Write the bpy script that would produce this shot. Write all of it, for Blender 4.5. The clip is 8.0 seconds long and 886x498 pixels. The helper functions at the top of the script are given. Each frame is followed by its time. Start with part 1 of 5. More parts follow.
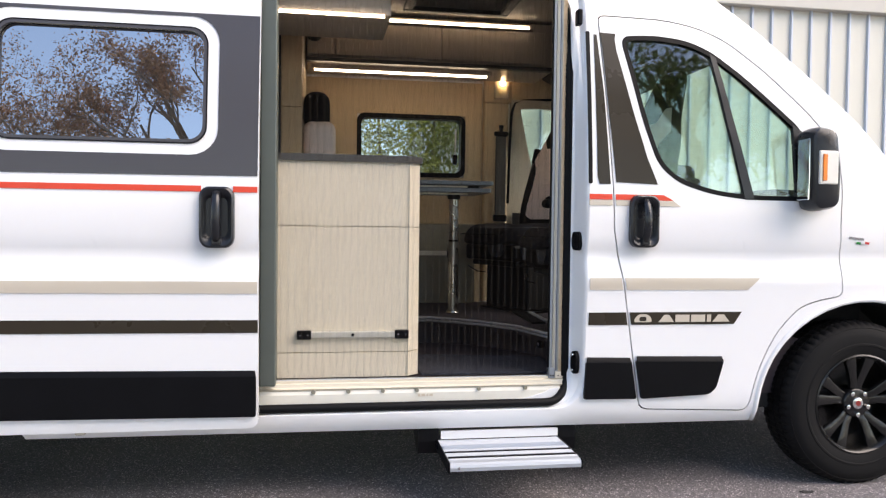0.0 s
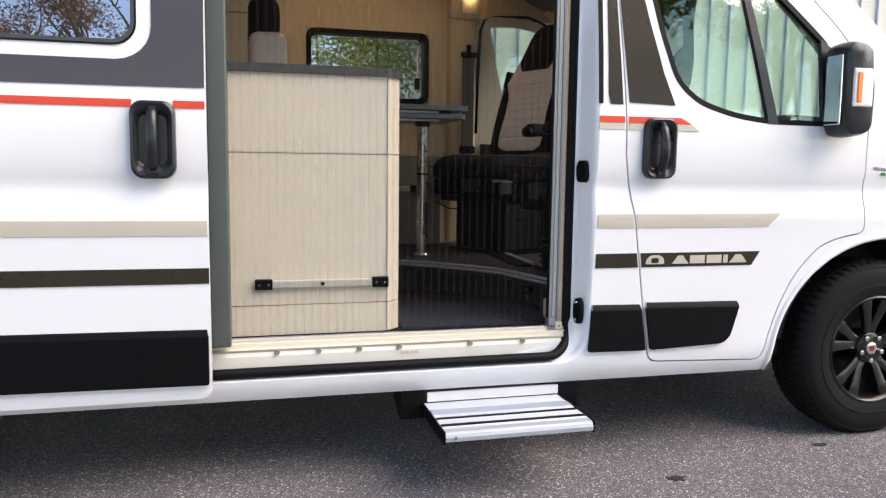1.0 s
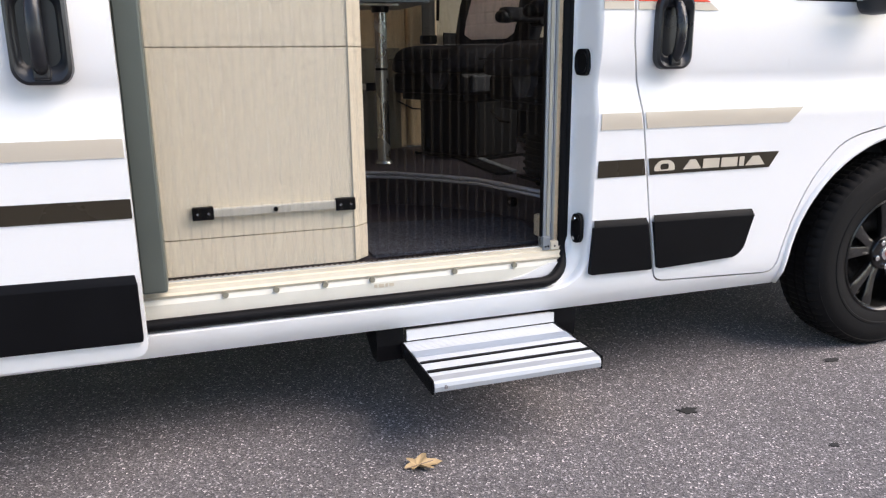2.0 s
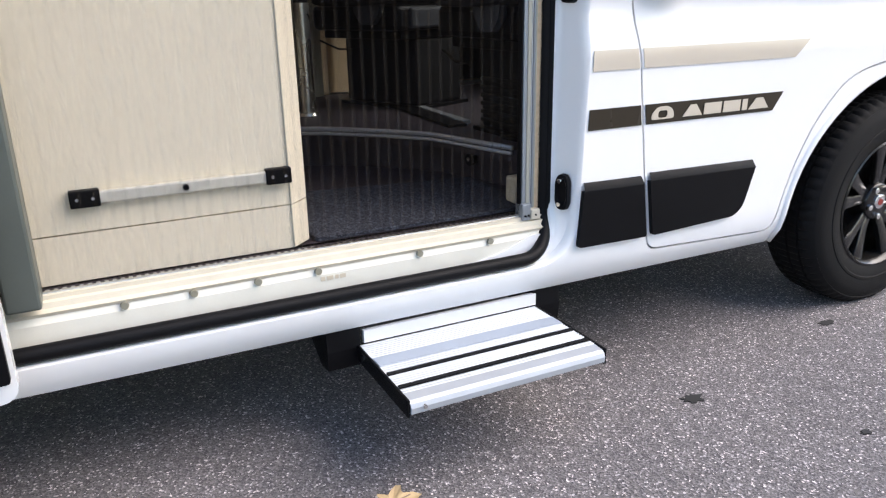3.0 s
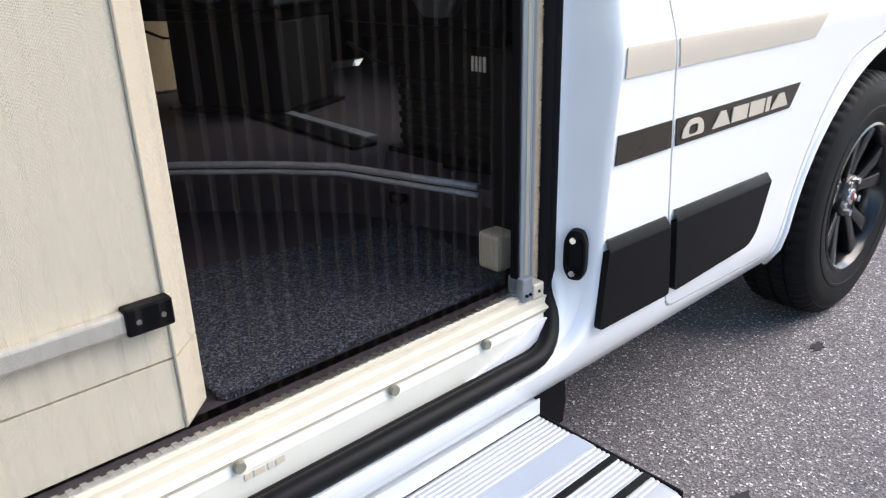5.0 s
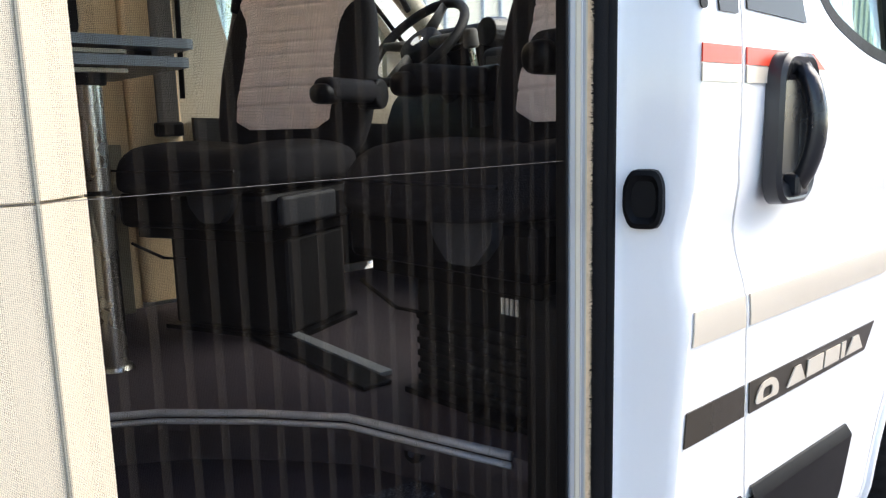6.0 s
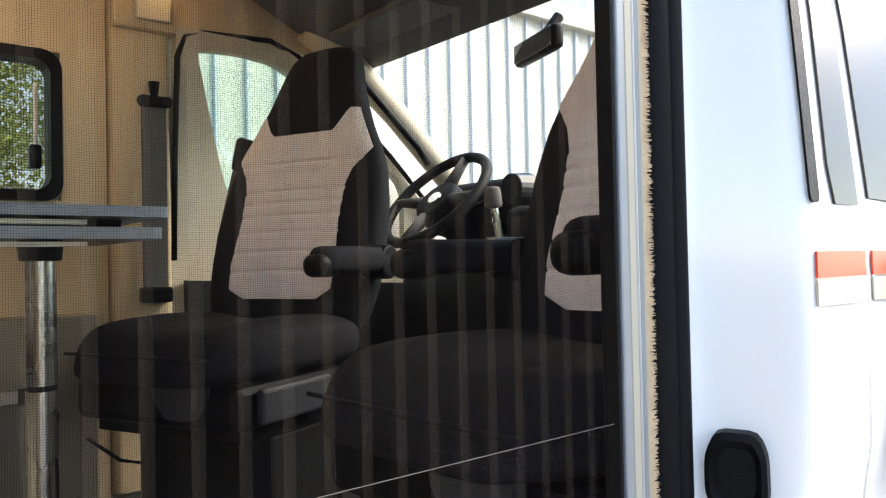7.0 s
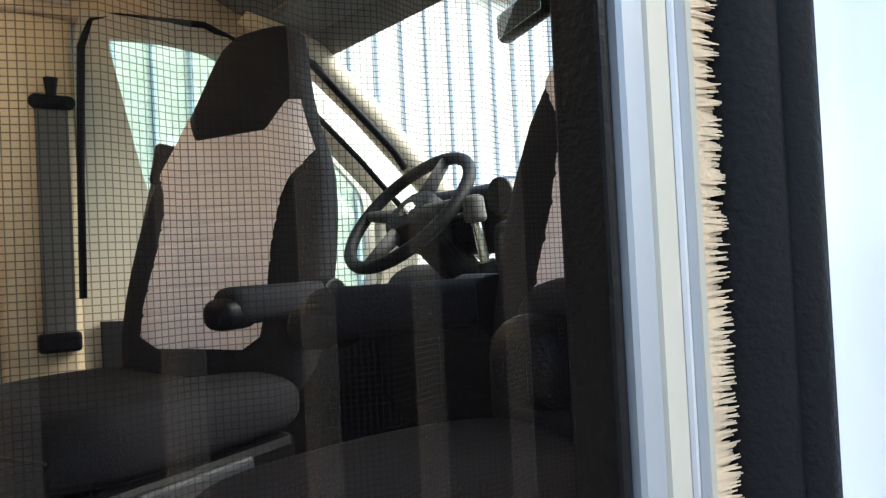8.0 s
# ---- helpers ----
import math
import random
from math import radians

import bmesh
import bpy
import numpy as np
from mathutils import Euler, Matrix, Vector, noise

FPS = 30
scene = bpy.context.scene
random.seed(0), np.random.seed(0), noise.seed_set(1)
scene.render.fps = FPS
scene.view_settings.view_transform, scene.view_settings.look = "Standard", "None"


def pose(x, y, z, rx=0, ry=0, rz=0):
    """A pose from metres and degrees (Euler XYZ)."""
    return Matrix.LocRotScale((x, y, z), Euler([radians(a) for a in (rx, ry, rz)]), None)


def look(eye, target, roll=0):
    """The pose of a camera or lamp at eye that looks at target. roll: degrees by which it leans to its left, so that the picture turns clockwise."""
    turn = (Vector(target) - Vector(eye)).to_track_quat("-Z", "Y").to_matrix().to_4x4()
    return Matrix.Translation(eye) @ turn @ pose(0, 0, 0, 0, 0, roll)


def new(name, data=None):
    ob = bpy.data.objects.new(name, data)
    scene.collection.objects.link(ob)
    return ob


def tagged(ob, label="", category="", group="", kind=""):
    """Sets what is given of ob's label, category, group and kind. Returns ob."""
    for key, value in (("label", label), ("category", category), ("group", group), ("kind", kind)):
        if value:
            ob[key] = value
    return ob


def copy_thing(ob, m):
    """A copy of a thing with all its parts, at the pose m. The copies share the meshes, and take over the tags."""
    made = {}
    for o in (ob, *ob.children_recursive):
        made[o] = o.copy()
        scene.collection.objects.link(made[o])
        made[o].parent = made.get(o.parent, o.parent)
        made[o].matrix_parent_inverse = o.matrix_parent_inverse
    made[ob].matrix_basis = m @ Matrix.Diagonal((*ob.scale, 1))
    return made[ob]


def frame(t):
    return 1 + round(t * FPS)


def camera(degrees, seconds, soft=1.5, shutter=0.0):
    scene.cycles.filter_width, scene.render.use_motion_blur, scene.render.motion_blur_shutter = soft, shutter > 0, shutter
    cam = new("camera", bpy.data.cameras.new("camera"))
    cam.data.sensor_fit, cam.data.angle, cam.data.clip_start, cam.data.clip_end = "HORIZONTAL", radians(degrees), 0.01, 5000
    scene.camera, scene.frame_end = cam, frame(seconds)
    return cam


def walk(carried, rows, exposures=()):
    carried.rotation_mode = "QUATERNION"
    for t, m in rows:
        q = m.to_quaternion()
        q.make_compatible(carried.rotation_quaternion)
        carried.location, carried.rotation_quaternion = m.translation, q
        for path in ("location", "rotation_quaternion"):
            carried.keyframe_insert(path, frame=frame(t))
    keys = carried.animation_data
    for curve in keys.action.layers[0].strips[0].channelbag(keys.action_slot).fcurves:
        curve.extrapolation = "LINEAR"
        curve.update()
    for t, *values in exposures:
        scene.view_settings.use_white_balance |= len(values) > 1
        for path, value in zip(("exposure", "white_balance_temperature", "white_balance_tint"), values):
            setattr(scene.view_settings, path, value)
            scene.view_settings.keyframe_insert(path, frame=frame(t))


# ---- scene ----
cam = camera(61.2, 8.0, 1.25)
PATH = [
    (0, (0.016, 0.596, 1.137), (0.331, 2.57, 1.079), 0.7),
    (0.5, (0.009, 0.843, 1.1), (0.37, 2.807, 0.987), 1.0),
    (1, (-0.109, 1.105, 1.092), (0.394, 3.029, 0.877), 0.7),
    (1.5, (-0.075, 1.302, 1.102), (0.465, 3.196, 0.754), -0.1),
    (2, (-0.086, 1.549, 1.095), (0.537, 3.386, 0.607), -0.6),
    (3.5, (-0.025, 2.265, 1.058), (0.891, 3.883, 0.321), -1.8),
    (4, (0.014, 2.479, 1.072), (0.994, 4.003, 0.225), -2.7),
    (5.5, (0.122, 2.978, 1.117), (1.457, 4.339, 0.512), -1.6),
    (6, (0.217, 3.054, 1.187), (1.519, 4.538, 0.866), -1.5),
    (6.5, (0.328, 3.161, 1.248), (1.599, 4.703, 1.166), -1.2),
    (7, (0.448, 3.265, 1.281), (1.713, 4.814, 1.314), -1.2),
    (7.5, (0.599, 3.382, 1.319), (1.866, 4.93, 1.35), -1.9),
    (8, (0.814, 3.541, 1.342), (2.04, 5.121, 1.378), -2.9),
]
walk(cam, [(t, look(eye, target, roll)) for t, eye, target, roll in PATH],
     [(0, 1.22, 7450, 17), (2, 1.26, 7300, 16), (3.5, 1.42, 6950, 14), (4, 1.42, 6950, 14), (5.5, 1.55, 6850, 13), (6.2, 2.0, 7250, 13), (7, 2.25, 7500, 13), (8, 2.38, 7050, 10)])


# ---------------------------------------------------------------- light
world = bpy.data.worlds.new("sky")
scene.world = world
world.use_nodes = True
wn = world.node_tree
for n in list(wn.nodes):
    wn.nodes.remove(n)
w_out = wn.nodes.new("ShaderNodeOutputWorld")
w_bg = wn.nodes.new("ShaderNodeBackground")
w_sky = wn.nodes.new("ShaderNodeTexSky")
w_sky.sky_type = "NISHITA"
w_sky.sun_disc = False
w_sky.sun_elevation = radians(44)
w_sky.sun_rotation = radians(123)
w_sky.dust_density, w_sky.ozone_density = 0.3, 2.5
w_bg.inputs["Strength"].default_value = 0.15
wn.links.new(w_sky.outputs[0], w_bg.inputs["Color"])
wn.links.new(w_bg.outputs[0], w_out.inputs["Surface"])
sun_data = bpy.data.lights.new("sun", "SUN")
sun_data.energy, sun_data.angle, sun_data.color = 2.3, radians(55), (1.0, 0.94, 0.86)
sun = new("sun", sun_data)
sun.matrix_world = look((7.0, -4.5, 8.0), (0, 0, 0))


# ---------------------------------------------------------------- helpers of this scene
W = {}


def thing(name, loc, label, category, group="", kind=""):
    ob = new(name)
    ob.empty_display_size = 0.05
    ob.location = loc
    W[ob] = Matrix.Translation(loc)
    return tagged(ob, label, category, group, kind)


def part(name, bm, material, parent=None, label="", smooth=False, normals=None):
    me = bpy.data.meshes.new(name)
    if isinstance(bm, tuple):
        me.from_pydata(bm[0], [], bm[1])
        bm2 = bmesh.new()
        bm2.from_mesh(me)
        bmesh.ops.recalc_face_normals(bm2, faces=bm2.faces)
        bm2.to_mesh(me)
        bm2.free()
    else:
        bm.to_mesh(me)
        bm.free()
    me.materials.append(material)
    if smooth:
        me.shade_smooth()
        if smooth is not True:
            me.set_sharp_from_angle(angle=radians(smooth))
    if normals:
        me.normals_split_custom_set(normals)
    ob = new(name, me)
    W[ob] = Matrix.Identity(4)
    if parent is not None:
        ob.parent = parent
        ob.matrix_parent_inverse = W[parent].inverted()
    if label:
        ob["label"] = label
    return ob


def structure(name, bm, material, label, category, smooth=False):
    return tagged(part(name, bm, material, None, "", smooth), label, category, "", "structure")


def box(x0, x1, y0, y1, z0, z1, bevel=0.0, seg=2, bm=None):
    b = bmesh.new()
    m = Matrix.Translation(((x0 + x1) / 2, (y0 + y1) / 2, (z0 + z1) / 2)) @ Matrix.Diagonal((abs(x1 - x0), abs(y1 - y0), abs(z1 - z0), 1))
    bmesh.ops.create_cube(b, size=1, matrix=m)
    if bevel:
        bmesh.ops.bevel(b, geom=list(b.edges), offset=bevel, segments=seg, profile=0.5, affect="EDGES")
    return join(bm, b)


def join(bm, b):
    if bm is None:
        return b
    tmp = bpy.data.meshes.new("tmp")
    b.to_mesh(tmp)
    b.free()
    bm.from_mesh(tmp)
    bpy.data.meshes.remove(tmp)
    return bm


def moved(b, m):
    bmesh.ops.transform(b, matrix=m, verts=b.verts)
    return b


def cyl(p, q, r, r2=None, n=20, bm=None, bevel=0.0):
    p, q = Vector(p), Vector(q)
    d = q - p
    b = bmesh.new()
    bmesh.ops.create_cone(b, cap_ends=True, segments=n, radius1=r, radius2=r if r2 is None else r2, depth=d.length)
    if bevel:
        caps = [e for e in b.edges if abs(e.verts[0].co.z - e.verts[1].co.z) < 1e-6]
        bmesh.ops.bevel(b, geom=caps, offset=bevel, segments=2, profile=0.5, affect="EDGES")
    m = Matrix.Translation((p + q) / 2) @ d.to_track_quat("Z", "Y").to_matrix().to_4x4()
    return join(bm, moved(b, m))


def tube(points, r, n=10, closed=False, flat=1.0):
    pts = [Vector(p) for p in points]
    verts, faces = [], []
    k = len(pts)
    for i, p in enumerate(pts):
        a = pts[(i - 1) % k] if closed or i > 0 else p
        c = pts[(i + 1) % k] if closed or i < k - 1 else p
        d = (c - a).normalized()
        u = d.cross(Vector((0, 1, 0)))
        if u.length < 1e-3:
            u = d.cross(Vector((0, 0, 1)))
        u.normalize()
        v = d.cross(u).normalized()
        rr = r[i] if isinstance(r, (list, tuple)) else r
        for j in range(n):
            t = 2 * math.pi * j / n
            verts.append(tuple(p + u * math.cos(t) * rr + v * math.sin(t) * rr * flat))
    for i in range(k if closed else k - 1):
        for j in range(n):
            a, b2 = i * n + j, i * n + (j + 1) % n
            c, d2 = ((i + 1) % k) * n + (j + 1) % n, ((i + 1) % k) * n + j
            faces.append((a, b2, c, d2))
    if not closed:
        faces.append(tuple(range(n)))
        faces.append(tuple(range((k - 1) * n, k * n)))
    return verts, faces


def extrude_x(profile, x0, x1, closed=True):
    """A profile of (y, z) drawn out along x."""
    n = len(profile)
    verts = [(x0, y, z) for y, z in profile] + [(x1, y, z) for y, z in profile]
    faces = [(i, (i + 1) % n, n + (i + 1) % n, n + i) for i in range(n if closed else n - 1)]
    if closed:
        faces += [tuple(range(n)), tuple(range(n, 2 * n))]
    return verts, faces


def extrude_z(profile, z0, z1):
    n = len(profile)
    verts = [(x, y, z0) for x, y in profile] + [(x, y, z1) for x, y in profile]
    faces = [(i, (i + 1) % n, n + (i + 1) % n, n + i) for i in range(n)]
    return verts, faces + [tuple(range(n)), tuple(range(n, 2 * n))]


def extrude_y(profile, y0, y1):
    n = len(profile)
    verts = [(x, y0, z) for x, z in profile] + [(x, y1, z) for x, z in profile]
    faces = [(i, (i + 1) % n, n + (i + 1) % n, n + i) for i in range(n)]
    return verts, faces + [tuple(range(n)), tuple(range(n, 2 * n))]


def rounded(x0, x1, z0, z1, r, n=6):
    pts = []
    for cx, cz, a in ((x1 - r, z0 + r, -90), (x1 - r, z1 - r, 0), (x0 + r, z1 - r, 90), (x0 + r, z0 + r, 180)):
        for i in range(n + 1):
            t = radians(a + 90 * i / n)
            pts.append((cx + r * math.cos(t), cz + r * math.sin(t)))
    return pts


def round_poly(pts, r, n=4):
    """A polygon with its corners rounded."""
    out = []
    k = len(pts)
    for i in range(k):
        a, p, c = (Vector((*pts[j % k], 0)) for j in (i - 1, i, i + 1))
        rr = r[i] if isinstance(r, (list, tuple)) else r
        d1, d2 = (a - p), (c - p)
        e = min(rr, d1.length * 0.45, d2.length * 0.45)
        s, t = p + d1.normalized() * e, p + d2.normalized() * e
        for j in range(n + 1):
            f = j / n
            q = s * (1 - f) ** 2 + p * 2 * f * (1 - f) + t * f ** 2
            out.append((q.x, q.y))
    return out


# side profile of the van: how far in (y) the outer skin lies at height z
PROF_Z = (0.28, 0.31, 0.35, 0.40, 0.55, 0.70, 0.86, 0.93, 0.985, 1.035, 1.09, 1.2, 1.30, 1.5, 1.75, 2.0, 2.2, 2.35, 2.47)
PROF_Y = (3.662, 3.632, 3.606, 3.595, 3.588, 3.580, 3.571, 3.565, 3.578, 3.583, 3.566, 3.560, 3.561, 3.576, 3.604, 3.640, 3.684, 3.735, 3.82)
_fz = np.linspace(0.2, 2.6, 481)
_fy = np.interp(_fz, PROF_Z, PROF_Y)
_fy = np.convolve(np.pad(_fy, 6, mode="edge"), np.hanning(15)[1:-1] / np.hanning(15)[1:-1].sum(), mode="valid")
MID = 4.585


def side(x, z):
    y = float(np.interp(z, _fz, _fy))
    if x > 2.2:
        y += 0.07 * ((x - 2.2) / 0.7) ** 2
    return y


def slide_side(x, z):
    return float(np.interp(z, _fz, _fy)) - 0.10


def far_side(x, z):
    return 2 * MID - side(x, z)


def skin(name, outline, holes, yf, material, parent, thick=0.02, lift=0.0, label="", step=0.05, flip=False):
    """A curved sheet with holes: outlines in (x, z), laid on the surface y = yf(x, z)."""
    bm = bmesh.new()
    edges = []
    for loop in [outline] + list(holes):
        vs = [bm.verts.new((x, 0, z)) for x, z in loop]
        edges += [bm.edges.new((vs[i], vs[(i + 1) % len(vs)])) for i in range(len(vs))]
    bmesh.ops.triangle_fill(bm, use_beauty=True, edges=edges, normal=(0, -1, 0))
    zs, xs = [v.co.z for v in bm.verts], [v.co.x for v in bm.verts]
    for axis, lo, hi, st in ((2, min(zs), max(zs), step), (0, min(xs), max(xs), step * 4)):
        c = math.ceil(lo / st) * st
        while c < hi - 1e-4:
            if c > lo + 1e-4:
                co, no = [0, 0, 0], [0, 0, 0]
                co[axis], no[axis] = c, 1
                bmesh.ops.bisect_plane(bm, geom=list(bm.verts) + list(bm.edges) + list(bm.faces), plane_co=co, plane_no=no, dist=1e-5)
            c += st
    bm.verts.index_update()
    out = -1 if not flip else 1
    front, faces, norm = [], [], []
    for v in bm.verts:
        x, z = v.co.x, v.co.z
        front.append((x, yf(x, z) + out * lift, z))
    n = len(front)

    def normal(x, z):
        e = 0.004
        g = Vector(((yf(x + e, z) - yf(x - e, z)) / (2 * e), -1, (yf(x, z + e) - yf(x, z - e)) / (2 * e))).normalized()
        return tuple(g if not flip else -g)

    loops_n = []
    for f in bm.faces:
        idx = [v.index for v in f.verts]
        if (f.normal.y > 0) != flip:
            idx.reverse()
        faces.append(tuple(idx))
        loops_n += [normal(front[i][0], front[i][2]) for i in idx]
    back = [(x, y - out * thick, z) for x, y, z in front]
    nf = len(faces)
    faces += [tuple(n + i for i in reversed(f)) for f in faces[:nf]]
    loops_n += [(0, -out, 0)] * sum(len(f) for f in faces[:nf])
    count = {}
    for f in faces[:nf]:
        for i in range(len(f)):
            count[(f[i], f[(i + 1) % len(f)])] = 1
    for a, b in list(count):
        if (b, a) not in count:
            faces.append((b, a, n + a, n + b))
            e = Vector(front[b]) - Vector(front[a])
            g = e.cross(Vector((0, -out, 0)))
            g = tuple((-g).normalized()) if g.length > 1e-9 else (0, 0, 1)
            loops_n += [g] * 4
    bm.free()
    me = bpy.data.meshes.new(name)
    me.from_pydata(front + back, [], faces)
    me.shade_smooth()
    me.normals_split_custom_set(loops_n)
    me.materials.append(material)
    ob = new(name, me)
    W[ob] = Matrix.Identity(4)
    if parent is not None:
        ob.parent = parent
        ob.matrix_parent_inverse = W[parent].inverted()
    if label:
        ob["label"] = label
    return ob


# ---------------------------------------------------------------- materials
def srgb(r, g, b):
    return tuple((c / 12.92 if c <= 0.04045 else ((c + 0.055) / 1.055) ** 2.4) for c in (r / 255, g / 255, b / 255)) + (1,)


def material(name, color, rough=0.5, metal=0.0, vary=0.08, scale=6.0, bump=0.0, bump_scale=200.0, coat=0.0, rough_vary=0.1, spec=0.5, island=False):
    m = bpy.data.materials.new(name)
    m.use_nodes = True
    nt = m.node_tree
    b = nt.nodes["Principled BSDF"]
    b.inputs["Metallic"].default_value = metal
    b.inputs["Specular IOR Level"].default_value = spec
    b.inputs["Coat Weight"].default_value = coat
    b.inputs["Coat Roughness"].default_value = 0.04
    tc = nt.nodes.new("ShaderNodeTexCoord")
    n1 = nt.nodes.new("ShaderNodeTexNoise")
    n1.inputs["Scale"].default_value, n1.inputs["Detail"].default_value = scale, 5
    n2 = nt.nodes.new("ShaderNodeTexNoise")
    n2.inputs["Scale"].default_value, n2.inputs["Detail"].default_value = bump_scale, 3
    for n in (n1, n2):
        nt.links.new(tc.outputs["Object"], n.inputs["Vector"])
    mix = nt.nodes.new("ShaderNodeMix")
    mix.data_type = "RGBA"
    c = color[:3]
    mix.inputs[6].default_value = (*[max(0, k * (1 - vary)) for k in c], 1)
    mix.inputs[7].default_value = (*[min(1, k * (1 + vary)) for k in c], 1)
    add = nt.nodes.new("ShaderNodeMath")
    add.operation = "MULTIPLY_ADD"
    nt.links.new(n2.outputs[0], add.inputs[0])
    add.inputs[1].default_value = 0.4
    nt.links.new(n1.outputs[0], add.inputs[2])
    sub = nt.nodes.new("ShaderNodeMath")
    sub.operation = "SUBTRACT"
    nt.links.new(add.outputs[0], sub.inputs[0])
    sub.inputs[1].default_value = 0.2
    nt.links.new(sub.outputs[0], mix.inputs[0])
    nt.links.new(mix.outputs[2], b.inputs["Base Color"])
    rr = nt.nodes.new("ShaderNodeMapRange")
    rr.inputs[3].default_value, rr.inputs[4].default_value = max(0.004, rough - rough_vary), min(1, rough + rough_vary)
    nt.links.new(n1.outputs[0], rr.inputs[0])
    nt.links.new(rr.outputs[0], b.inputs["Roughness"])
    if bump:
        bp = nt.nodes.new("ShaderNodeBump")
        bp.inputs["Strength"].default_value, bp.inputs["Distance"].default_value = bump, 0.002
        nt.links.new(n2.outputs[0], bp.inputs["Height"])
        nt.links.new(bp.outputs[0], b.inputs["Normal"])
    return m


def bsdf(m):
    return m.node_tree.nodes["Principled BSDF"]


def glass(name, tint, alpha, rough=0.0):
    """Thin automotive pane: part clear, part mirror by Fresnel."""
    m = bpy.data.materials.new(name)
    m.use_nodes = True
    nt = m.node_tree
    nt.nodes.remove(nt.nodes["Principled BSDF"])
    out = nt.nodes["Material Output"]
    tr = nt.nodes.new("ShaderNodeBsdfTransparent")
    tr.inputs[0].default_value = (*tint, 1)
    gl = nt.nodes.new("ShaderNodeBsdfGlossy")
    gl.inputs["Roughness"].default_value = rough
    lw = nt.nodes.new("ShaderNodeLayerWeight")
    lw.inputs["Blend"].default_value = 0.5
    pw = nt.nodes.new("ShaderNodeMath")
    pw.operation = "POWER"
    nt.links.new(lw.outputs["Facing"], pw.inputs[0])
    pw.inputs[1].default_value = 5.0
    fr = nt.nodes.new("ShaderNodeMath")
    fr.operation = "MULTIPLY_ADD"
    nt.links.new(pw.outputs[0], fr.inputs[0])
    fr.inputs[1].default_value, fr.inputs[2].default_value = 1 - alpha, alpha
    mx = nt.nodes.new("ShaderNodeMixShader")
    nt.links.new(fr.outputs[0], mx.inputs[0])
    nt.links.new(tr.outputs[0], mx.inputs[1])
    nt.links.new(gl.outputs[0], mx.inputs[2])
    nt.links.new(mx.outputs[0], out.inputs["Surface"])
    return m


def glow(name, color, strength):
    m = bpy.data.materials.new(name)
    m.use_nodes = True
    b = bsdf(m)
    b.inputs["Base Color"].default_value = (0.8, 0.8, 0.8, 1)
    b.inputs["Emission Color"].default_value = (*color, 1)
    b.inputs["Emission Strength"].default_value = strength
    return m


WHITE = material("white_paint", (0.84, 0.84, 0.84), 0.22, 0, 0.015, 2, 0, 200, 0.5, 0.04)
GREY_FILM = material("grey_film", srgb(70, 68, 70), 0.25, 0, 0.05, 3, 0, 300, 0, 0.06)
BROWN_FILM = material("dark_brown_film", srgb(52, 46, 37), 0.28, 0, 0.06, 4, 0, 200, 0, 0.05, 0.3)
RED_FILM = material("red_film", (0.72, 0.06, 0.025), 0.35, 0, 0.05, 8)
BEIGE_FILM = material("beige_film", srgb(198, 188, 172), 0.2, 0, 0.04, 8)
BLACK_PLASTIC = material("black_textured_plastic", (0.004, 0.004, 0.005), 0.45, 0, 0.2, 8, 0.25, 500, 0, 0.1, 0.11)
BLACK_GLOSS = material("black_smooth_plastic", (0.012, 0.013, 0.016), 0.3, 0, 0.2, 8)
RUBBER = material("black_rubber", (0.0045, 0.0045, 0.0055), 0.5, 0, 0.2, 20, 0.3, 400, 0, 0.1, 0.14)
TYRE = material("tyre_rubber", (0.0075, 0.0072, 0.0075), 0.7, 0, 0.25, 14, 0.4, 250, 0, 0.1, 0.14)
RIM_BLACK = material("black_alloy", (0.007, 0.0068, 0.0065), 0.24, 0.0, 0.1, 10, 0, 200, 0.12, 0.05, 0.4)
ALU = material("brushed_aluminium", (0.62, 0.63, 0.64), 0.35, 1.0, 0.06, 30)
ALU_CREAM = material("cream_aluminium_rail", (0.68, 0.62, 0.50), 0.38, 0.15, 0.06, 14)
CHROME = material("chrome", (0.75, 0.75, 0.75), 0.12, 1.0, 0.03, 20)
FRAME_GREEN = material("dark_grey_green_aluminium", (0.10, 0.115, 0.105), 0.4, 0.4, 0.1, 10)
FRAME_ALU = material("silver_screen_profile", (0.26, 0.285, 0.31), 0.42, 0.35, 0.06, 10)
CREAM = material("cream_laminate", (0.82, 0.73, 0.57), 0.42, 0, 0.03, 5, 0.12, 60, 0, 0.06)
WOOD = material("light_oak_laminate", (0.60, 0.45, 0.28), 0.45, 0, 0.08, 3)
WALL_TRIM = material("beige_wall_lining", (0.62, 0.47, 0.30), 0.7, 0, 0.06, 4, 0.15, 300)
PLASTIC_BEIGE = material("beige_moulded_plastic", (0.55, 0.48, 0.37), 0.55, 0, 0.05, 5, 0.1, 300)
CEIL = material("grey_ceiling_lining", (0.42, 0.38, 0.33), 0.8, 0, 0.05, 6)
CAB_GREY = material("cab_grey_lining", (0.10, 0.095, 0.09), 0.8, 0, 0.1, 8, 0.2, 300)
CUPBOARD = material("grey_brown_cupboard", (0.46, 0.39, 0.32), 0.4, 0, 0.05, 5)
DARK_TOP = material("dark_worktop", (0.07, 0.065, 0.06), 0.35, 0, 0.2, 12)
FLOOR_VINYL = material("dark_vinyl_floor", (0.050, 0.041, 0.048), 0.6, 0, 0.25, 8, 0.2, 300, 0, 0.1, 0.2)
